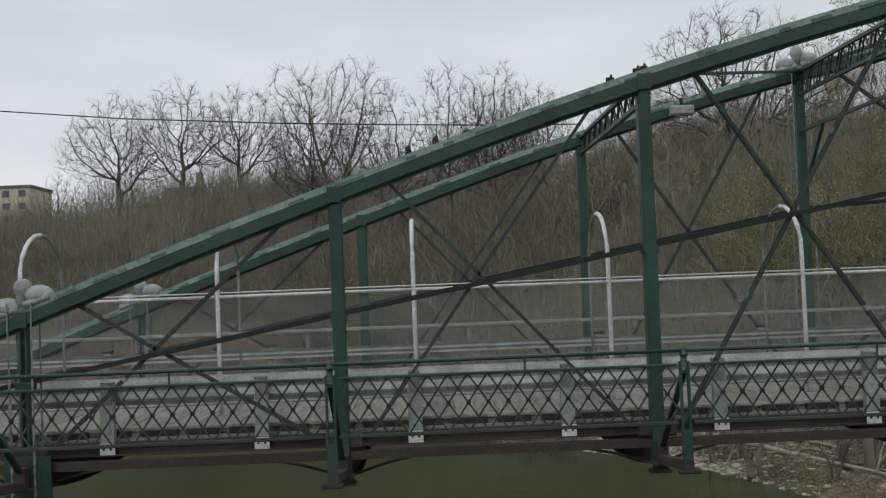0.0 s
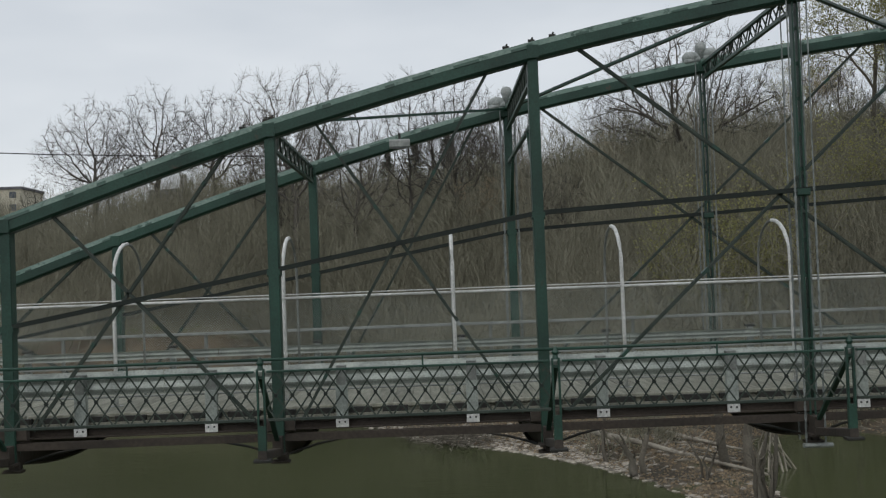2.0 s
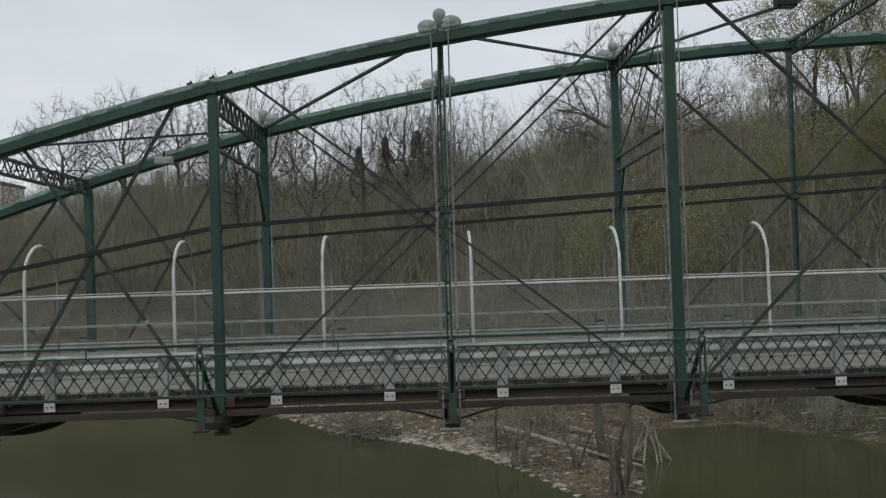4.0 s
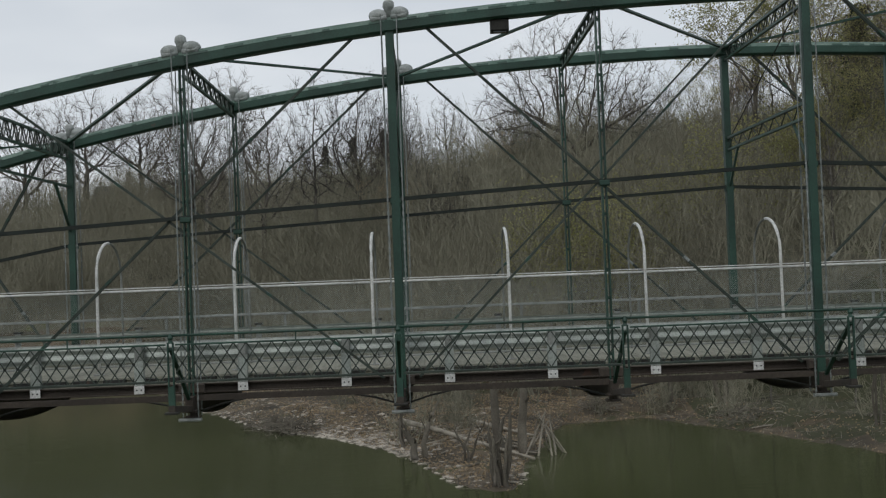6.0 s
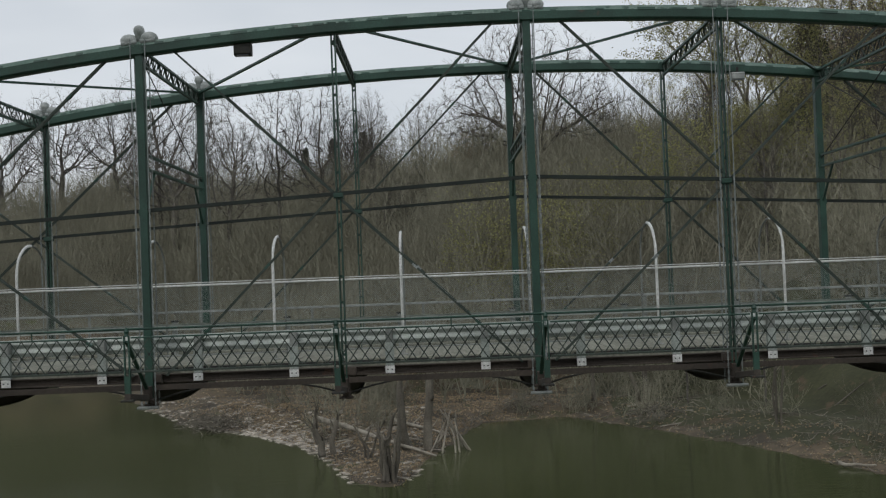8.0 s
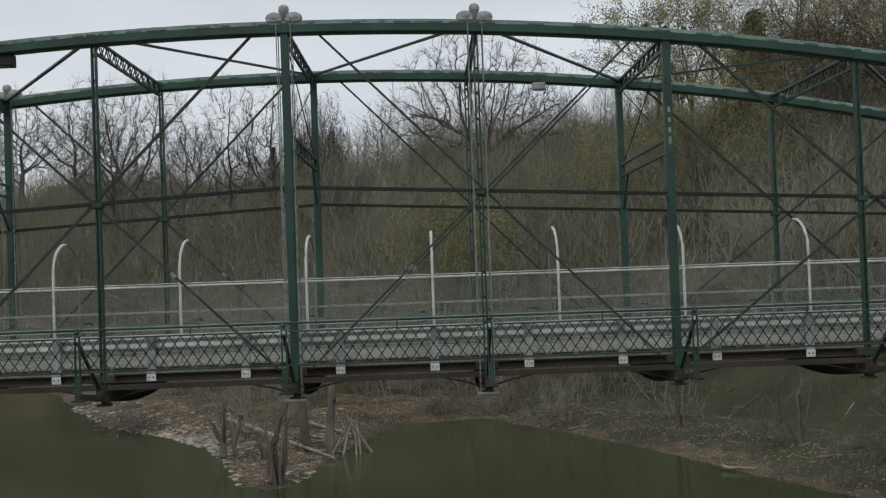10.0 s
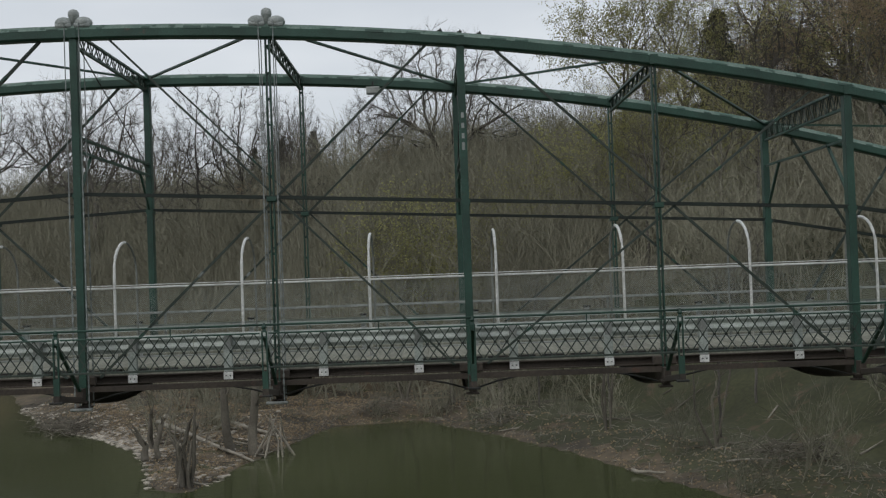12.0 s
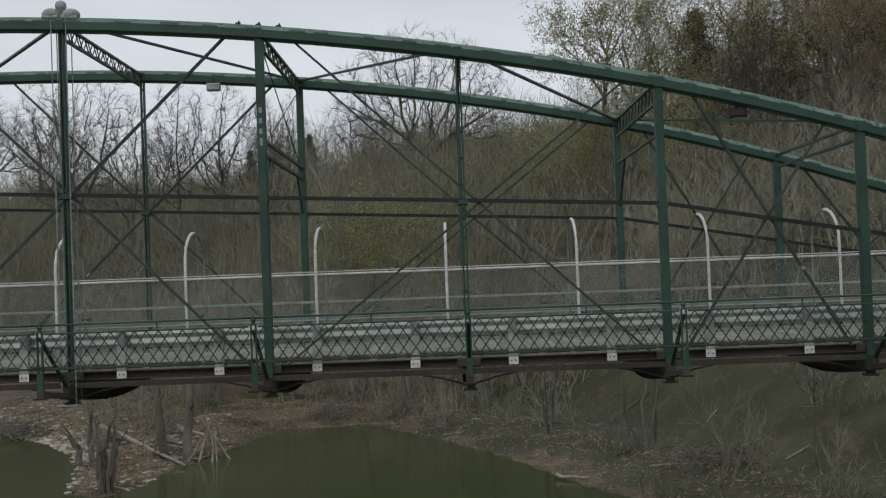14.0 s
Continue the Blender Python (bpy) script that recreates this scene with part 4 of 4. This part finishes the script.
rng = random.Random(11)
# landmark trees: kind, x, y, height of the top
for kind, x, y, top_z in ((4, 9, 105, 30.0), (2, -66, 150, 31.0), (2, -57.5, 150, 33.4), (2, -49, 150, 31.5), (6, -34, 120, 28.8), (0, -36.5, 123, 26.5), (1, -20.5, 115, 27.0),
                          (0, -15.2, 116, 27.5), (1, -9.7, 118, 25.5), (0, -27, 118, 25.0), (0, 3, 118, 22.5), (1, -3, 116, 22.0)):
    plant(KINDS[kind], x, y, (top_z - ground_z(x, y)) / TALL[KINDS[kind].name], rng.uniform(0, 360))
# kind, x, y, scale
for kind, x, y, s in ((3, 33, 92, 1.25), (3, 31, 99, 1.2), (3, 29, 106, 1.3), (3, 40, 88, 1.2), (5, 47, 84, 1.4), (1, 52, 86, 1.5), (5, 45, 74, 1.2), (5, 55, 80, 1.45), (2, 50, 92, 1.6), (5, 60, 92, 1.6), (5, 51, 70, 1.2), (5, 58, 88, 1.7), (5, 64, 95, 1.8), (5, 52, 102, 1.8), (0, 47, 110, 1.7), (5, 70, 102, 1.8), (2, 61, 104, 1.7), (5, -13, 112, 0.6), (5, 3, 118, 0.6)):
    plant(KINDS[kind], x, y, s, rng.uniform(0, 360))
for x, y, s in ((38, 98, 1.15), (-21, 198, 0.72), (-15, 200, 0.8), (-26, 197, 0.66)):
    plant(CONIFER, x, y, s, rng.uniform(0, 360))
count = 0
while count < 86:
    x, y = rng.uniform(-130, 85), rng.uniform(62, 185)
    d = shore_distance(x, y)
    if d < 22 or (x < 14 and y < 97) or abs(x + 5) > 0.42 * (y + 25) + 18 or (abs(x - 9) < 12 and y > 80) or (x + 23.5) / (y + 15.5) < -0.31 or (x < -24 and 100 < y < 165 and rng.random() < 0.6):
        continue
    plant(KINDS[rng.choice((0, 1, 5, 3, 5, 5) if x > 42 else (0, 1, 1, 3, 3) if x > 15 else (0, 0, 1, 1, 6, 2, 1))], x, y, rng.uniform(0.6, 0.95) if x < 20 else rng.uniform(0.65, 0.9) if x < 36 else rng.uniform(0.8, 1.15), rng.uniform(0, 360))
    count += 1
far_v, far_f, k0 = [], [], 0
near_count = far_count = 0
while near_count < 135 or far_count < 240:
    x, y = rng.uniform(-120, 80), 52 + 100 * rng.random() ** 1.1
    thick = far_count % 5 < 3 and rng.random() < 0.5
    if thick:
        x, y = rng.uniform(-34, 14), rng.uniform(98, 124)
    d = shore_distance(x, y)
    if d < 9 or abs(x + 5) > 0.42 * (y + 25) + 15:
        continue
    kind, size, turn = SHRUBS[rng.choice((0, 1, 1, 1))], rng.uniform(1.3, 1.9) if thick else rng.uniform(0.9, 1.5), rng.uniform(0, 360)
    if y < 92 and near_count < 135:
        plant(kind, x, y, size, turn)
        near_count += 1
    elif y >= 85 and far_count < 240:
        me = kind.children[0].data
        v = np.empty(len(me.vertices) * 3)
        me.vertices.foreach_get("co", v)
        a = radians(turn)
        r = np.array([[math.cos(a), math.sin(a), 0], [-math.sin(a), math.cos(a), 0], [0, 0, 1]]) * size
        far_v.append(v.reshape(-1, 3) @ r + (x, y, ground_z(x, y) - 0.1))
        far_f += [tuple(q + k0 for q in f.vertices) for f in me.polygons]
        k0 += len(me.vertices)
        far_count += 1
brush = bpy.data.meshes.new("hillside_brush")
brush.from_pydata(np.concatenate(far_v).tolist(), [], far_f)
brush.materials.append(TWIG)
tagged(new("hillside_brush", brush), "dense bare brown brush covering the far hillside", "brush", kind="stuff")


def build_far_woods(count, stems):
    """Thin saplings too many to count, as ribbons: a brown haze of twigs over the hillside."""
    gen = np.random.RandomState(5)
    starts, ends, widths = [], [], []
    made = 0
    while made < count:
        x, y = gen.uniform(-118, 80), gen.uniform(78, 172)
        if abs(x + 5) > 0.42 * (y + 25) + 14 or shore_distance(x, y) < 14:
            continue
        h, r = gen.uniform(4.0, 9.5) * (1 + 0.6 * smooth01((x - 34) / 18) + 0.35 * smooth01((-38 - x) / 15)), gen.uniform(1.6, 3.2)
        a, q = gen.uniform(0, 2 * math.pi, stems), r * np.sqrt(gen.random_sample(stems))
        low = gen.random_sample(stems) ** 0.8 * h * 0.8 * (1 - 0.55 * (q / r) ** 2)
        p = np.stack([x + q * np.cos(a), y + q * np.sin(a), ground_z(x, y) + low], 1)
        way = np.stack([0.5 * np.cos(a) * q / r, 0.5 * np.sin(a) * q / r, np.ones(stems)], 1) + gen.normal(size=(stems, 3)) * 0.38
        starts.append(p)
        ends.append(p + way * gen.uniform(0.5, 1.7, (stems, 1)))
        side = np.cross(way, gen.normal(size=(stems, 3)))
        widths.append(side / np.linalg.norm(side, axis=1)[:, None] * gen.uniform(0.010, 0.024, (stems, 1)))
        made += 1
    p, q, w = np.concatenate(starts), np.concatenate(ends), np.concatenate(widths)
    v = np.stack([p - w, p + w, q + w * 0.5, q - w * 0.5], 1).reshape(-1, 3)
    me = bpy.data.meshes.new("far_woods")
    me.from_pydata(v.tolist(), [], np.arange(len(v)).reshape(-1, 4).tolist())
    me.materials.append(TWIG)
    tagged(new("far_woods", me), "hazy brown mass of bare saplings on the far hillside", "woods", kind="stuff")


build_far_woods(2300, 190)
for x, y, s in ((22, 36, 0.5), (27.4, 27, 0.45), (30, 24, 0.5), (18, 48, 0.5), (25, 40, 0.55), (33, 33, 0.5), (14, 52, 0.45)):
    plant(KINDS[1], x, y, s, rng.uniform(0, 360))
for x, y, s in ((3, 76, 1.2), (6, 78, 1.3), (9, 75, 1.1), (4.5, 82, 1.4), (12, 80, 1.2), (22, 88, 1.5), (28, 84, 1.5), (34, 80, 1.4), (16, 84, 1.3)):
    plant(SHRUBS[3], x, y, s, rng.uniform(0, 360))
count = 0
while count < 70:
    x, y = rng.uniform(-14, 48), rng.uniform(20, 62)
    d = shore_distance(x, y)
    if d < 1.0 or (x < 2 and rng.random() < 0.75) or (x > 15 and rng.random() < 0.6):
        continue
    plant(SHRUBS[rng.choice((0, 2, 2, 2))], x, y, rng.uniform(0.5, 1.0), rng.uniform(0, 360))
    count += 1


# ---- gravel, driftwood and stumps on the spit ----
def rock_mesh(seed):
    rg = random.Random(seed)
    bm = bmesh.new()
    bmesh.ops.create_icosphere(bm, subdivisions=1, radius=1)
    bm.verts.index_update()
    g = Geo()
    g.add([(v.co.x * rg.uniform(0.8, 1.2), v.co.y * rg.uniform(0.6, 1.1), v.co.z * rg.uniform(0.25, 0.45)) for v in bm.verts], [[v.index for v in f.verts] for f in bm.faces])
    bm.free()
    return g


def build_gravel():
    rocks = [rock_mesh(i) for i in range(6)]
    g = Geo()
    n = 0
    while n < 1500:
        x, y = rng.uniform(-27, 16), rng.uniform(31, 70)
        d = shore_distance(x, y)
        if not -0.4 < d < 6 or x > -3.2 or (d > 1.4 and rng.random() < 0.78) or (y < 40 and rng.random() < 0.55):
            continue
        s = rng.choice((0.05, 0.07, 0.09, 0.12, 0.16, 0.25))
        z = max(ground_z(x, y), WATER_Z - 0.1)
        r = rng.choice(rocks)
        c, q = math.cos(n), math.sin(n)
        g.add([(x + s * (c * v[0] - q * v[1]), y + s * (q * v[0] + c * v[1]), z + s * v[2]) for v in r.v], r.f)
        n += 1
    while n < 2300:
        x, y = rng.uniform(-21, -8.5), rng.uniform(41, 59)
        d = shore_distance(x, y)
        if not -0.2 < d < 3.2 or rng.random() < d / 4:
            continue
        s = rng.choice((0.07, 0.1, 0.14, 0.2, 0.28))
        r = rng.choice(rocks)
        c, q = math.cos(n), math.sin(n)
        z = max(ground_z(x, y), WATER_Z - 0.1)
        g.add([(x + s * (c * v[0] - q * v[1]), y + s * (q * v[0] + c * v[1]), z + s * v[2]) for v in r.v], r.f)
        n += 1
    tagged(part("gravel", g, STONE), "pale grey river stones on the spit", "gravel", kind="stuff")


build_gravel()


def build_debris():
    """Twigs and flood wrack that nobody could count, along the shore."""
    g = Geo()
    n = 0
    while n < 1600:
        x, y = rng.uniform(-30, 40), rng.uniform(14, 75)
        d = shore_distance(x, y)
        if not 0.1 < d < 9 or (d > 4 and rng.random() < 0.6):
            continue
        z = ground_z(x, y) + 0.03
        a, l = rng.uniform(0, 6.28), rng.uniform(0.25, 1.1)
        r = rng.uniform(0.008, 0.028)
        g.tube([(x, y, z), (x + l * math.cos(a), y + l * math.sin(a), ground_z(x + l * math.cos(a), y + l * math.sin(a)) + rng.uniform(0.03, 0.25))], [r, r * 0.5], 3, False)
        n += 1
    for cx, cy in ((-19, 56.2), (-18, 54.5), (-17.2, 53.2), (-16.4, 52.4), (3.5, 55), (22.5, 28), (24, 27.5), (11, 47.5)):
        for _ in range(95):
            p = Vector((cx + rng.gauss(0, 0.8), cy + rng.gauss(0, 0.7), max(ground_z(cx, cy), WATER_Z) + 0.1 + rng.uniform(0, 0.7)))
            d = Vector((rng.gauss(0, 1), rng.gauss(0, 0.6), rng.gauss(0, 0.45))).normalized() * rng.uniform(0.5, 1.3)
            g.tube([p, p + d], [0.03, 0.012], 3, False)
    pale = Geo()
    n = 0
    while n < 900:
        x, y = rng.uniform(-22, 42), rng.uniform(12, 72)
        d = shore_distance(x, y)
        if not 0.1 < d < 8 or (x < -2 and n % 3):
            continue
        a, l = rng.uniform(0, 6.28), rng.uniform(0.12, 0.7)
        x2, y2 = x + l * math.cos(a), y + l * math.sin(a)
        r = rng.uniform(0.010, 0.024)
        pale.tube([(x, y, ground_z(x, y) + 0.03), (x2, y2, ground_z(x2, y2) + rng.uniform(0.03, 0.3))], [r, r * 0.5], 3, False)
        n += 1
    tagged(part("driftwood_litter", pale, DRIFT), "bleached twigs washed up along the shore", "debris", kind="stuff")
    tagged(part("flood_debris", g, BARK), "brown twigs and flood wrack along the shore", "debris", kind="stuff")
    g = Geo()
    n = 0
    while n < 11000:
        x, y = (rng.uniform(-25, 45), rng.uniform(12, 75)) if n % 2 else (rng.uniform(-22, 3), rng.uniform(32, 62))
        d = shore_distance(x, y)
        if not 0.3 < d < 24 or (x > 9 and d > 5 and n % 4):
            continue
        c = Vector((x, y, ground_z(x, y) + 0.04))
        a = Vector((rng.gauss(0, 1), rng.gauss(0, 1), rng.gauss(0, 0.5))).normalized() * rng.uniform(0.05, 0.11)
        b = a.orthogonal().normalized() * a.length * 0.7
        g.add([c - a, c + b, c + a, c - b], [(0, 1, 2, 3)])
        n += 1
    tagged(part("fallen_leaves", g, DRYLEAF), "dry brown fallen leaves on the bank", "leaves", kind="stuff")


build_debris()


def build_log(a, b, r, label, branches=0):
    lg = thing("driftwood_log", label, "log", "driftwood")
    a, b = Vector(a), Vector(b)
    pts = [lerp(a, b, t / 6) + Vector((0, rng.gauss(0, 0.1), abs(rng.gauss(0, 0.05)))) for t in range(7)]
    part("trunk", Geo().tube(pts, [r * (1 - 0.1 * i) for i in range(7)], 8), DRIFT, lg, smooth=True)
    for _ in range(branches):
        t = rng.uniform(0.3, 0.9)
        p = lerp(a, b, t)
        part("branch", Geo().tube([p, p + Vector((rng.gauss(0, 0.6), rng.gauss(0, 0.4), rng.uniform(0.2, 0.9)))], [r * 0.35, r * 0.1], 5), DRIFT, lg)


def on(x, y, lift=0.1):
    return (x, y, max(ground_z(x, y), WATER_Z) + lift)


build_log((-9.6, 46.5, -6.6), (-2.5, 37.6, -7.8), 0.17, "long bleached driftwood log across the spit", 4)
build_log(on(16.4, 30.2), on(17.8, 29.4), 0.1, "short pale driftwood stick at the water's edge")
build_log(on(-5.4, 48), on(-1.7, 45.4), 0.15, "weathered grey log on the muddy shore", 3)
build_log(on(20.5, 29), on(25.5, 28), 0.06, "pale fallen branch on the bank", 3)
for i in range(11):
    a = 2 * math.pi * (i + rng.random()) / 11
    foot = Vector(on(-1.7 + 1.4 * math.cos(a) * rng.uniform(0.5, 1.1), 40.4 + 1.1 * math.sin(a), -0.1))
    top = Vector((-1.7 + rng.gauss(0, 0.2), 40.4 + rng.gauss(0, 0.15), WATER_Z + rng.uniform(1.3, 2.1)))
    bow = lerp(foot, top, 0.55) + Vector((rng.gauss(0, 0.08), rng.gauss(0, 0.08), rng.gauss(0, 0.06)))
    over = top + (top - bow) * rng.uniform(0.1, 0.5)
    g = Geo().tube([foot, bow, top, over], [0.06, 0.05, 0.035, 0.02], 5)
    tagged(part("driftwood_stick", g, DRIFT), "pale leaning driftwood stick in a heap", "stick", "heap of driftwood sticks")
for i in range(80):
    x, y = (rng.uniform(-18, 36), rng.uniform(28, 56)) if i < 46 else (rng.uniform(-8, -0.5), rng.uniform(40, 48))
    if not 0.3 < shore_distance(x, y) < 12:
        continue
    a, l = rng.uniform(0, 6.28), rng.uniform(0.6, 2.4)
    x2, y2 = x + l * math.cos(a), y + l * math.sin(a) * 0.4
    g = Geo().tube([on(x, y, 0.06), on(x2, y2, 0.12)], [0.06, 0.03], 5)
    tagged(part("driftwood_stick", g, DRIFT if i % 3 else BARK), "fallen stick lying on the muddy bank", "stick", "fallen sticks")


def build_stump(x, y, h, lean, stems, thick):
    st = thing("broken_trunk", "dark broken dead trunk standing on the spit", "dead tree", "broken trunks on the spit")
    b = Vector(on(x, y, -0.3))
    for i in range(stems):
        a = 2 * math.pi * (i + 0.6 * rng.random()) / stems
        root = b + Vector((math.cos(a) * thick * 2.2, math.sin(a) * thick * 1.8, 0))
        l = h * (1.0 if i == 0 else rng.uniform(0.5, 1.0))
        d = Vector((lean * math.cos(a) + rng.gauss(0, 0.05), rng.gauss(0, 0.08), 1))
        bow = Vector((rng.gauss(0, 0.15), rng.gauss(0, 0.1), 0))
        r = thick * rng.uniform(0.7, 1.1)
        pts = [b + (root - b) * 1.9, root + Vector((0, 0, 0.35))]
        for t in (0.3, 0.5, 0.75, 0.92, 1.0):
            pts.append(root + d * l * t + bow * math.sin(t * 3.4) + Vector((rng.gauss(0, 0.05), rng.gauss(0, 0.05), 0.3)))
        trunk = part("trunk", Geo().tube(pts, [r * 1.7, r * 1.1, r * 0.95, r * 0.88, r * 0.78, r * 0.6, r * 0.25], 8), BARK, st, smooth=True)
        for k in (3, 4, 5):
            p = pts[k]
            q = p + Vector((rng.gauss(0, 0.35), rng.gauss(0, 0.25), rng.uniform(0.3, 1.0)))
            part("branch", Geo().tube([p, lerp(p, q, 0.5) + Vector((0.06, 0, 0)), q], [r * 0.4, r * 0.25, 0.012], 5), BARK, trunk)


for x, y, h, lean, stems, thick in ((-8.4, 39.8, 2.5, 0.3, 2, 0.2), (-4.7, 30.9, 3.4, 0.13, 6, 0.12), (-3.5, 40.0, 5.2, 0.05, 2, 0.26), (-9.4, 44, 2.2, 0.3, 2, 0.1), (-6.0, 36.0, 2.0, 0.3, 3, 0.07),
                                    (8.5, 56, 3.6, 0.3, 2, 0.16), (11.5, 54, 4.0, 0.25, 3, 0.14), (5, 58, 4, 0.3, 3, 0.1), (17, 42, 4.5, 0.12, 4, 0.08), (21, 33, 5, 0.15, 3, 0.08)):
    build_stump(x, y, h, lean, stems, thick)


# ---- far buildings and overhead wire ----
def build_block(x, y, z, w, d, h, floors, bays, wall, label):
    b = thing("apartment_building", label, "building")
    part("wall", Geo().beam((x, y - d / 2, z + h / 2), (x, y + d / 2, z + h / 2), w, h), wall, b)
    part("roof", Geo().beam((x, y - d / 2 - 0.3, z + h + 0.3), (x, y + d / 2 + 0.3, z + h + 0.3), w + 0.8, 0.6), GREYROOF, b)
    pane = Geo().beam((-0.8, 0, 0), (0.8, 0, 0), 0.12, 1.5).mesh("window", PANE)
    for f in range(floors):
        for i in range(bays):
            ob = new("window", pane)
            ob.parent = b
            ob.location = (x - w / 2 + w * (i + 0.5) / bays, y - d / 2 - 0.1, z + h * (f + 0.55) / floors)
    return b


build_block(-133, 270, 4, 34, 16, 24, 8, 9, STUCCO, "cream apartment building far beyond the trees")


def build_house(x, y, z, w, d, h):
    b = thing("house", "grey-roofed house behind the trees", "house")
    part("wall", Geo().beam((x, y - d / 2, z + h / 2), (x, y + d / 2, z + h / 2), w, h), BRICKWALL, b)
    g = Geo().add([(x - w / 2, y - d / 2 - 0.5, z + h), (x + w / 2, y - d / 2 - 0.5, z + h), (x + w / 2, y, z + h * 1.5), (x - w / 2, y, z + h * 1.5),
                   (x - w / 2, y + d / 2 + 0.5, z + h), (x + w / 2, y + d / 2 + 0.5, z + h)], [(0, 1, 2, 3), (3, 2, 5, 4), (0, 3, 4), (1, 5, 2)])
    part("roof", g, GREYROOF, b)
    part("chimney", Geo().beam((x + w * 0.35, y, z + h), (x + w * 0.35, y, z + h * 1.8), 1.2, 1.2, (0, 1, 0)), CONCRETE, b)


build_house(-70, 215, 9, 8, 9, 9)
wire = Geo().tube([(-20.55, FAR, 4.70), (-22.3, FAR, 4.75), (-24, FAR, 4.82), (-26, FAR, 4.92), (-29, FAR, 5.12), (-32, FAR, 5.42), (-36, FAR, 6.1), (-40, FAR, 7.0)], 0.012, 5, False)
tagged(part("overhead_cable", wire, DARK_IRON), "thin dark sagging overhead cable to the arch", "cable")
tagged(part("utility_pole", Geo().tube([(-40, FAR, -1.0), (-40, FAR, 7.6)], [0.16, 0.1], 8), BARK), "plain wooden utility pole", "pole")
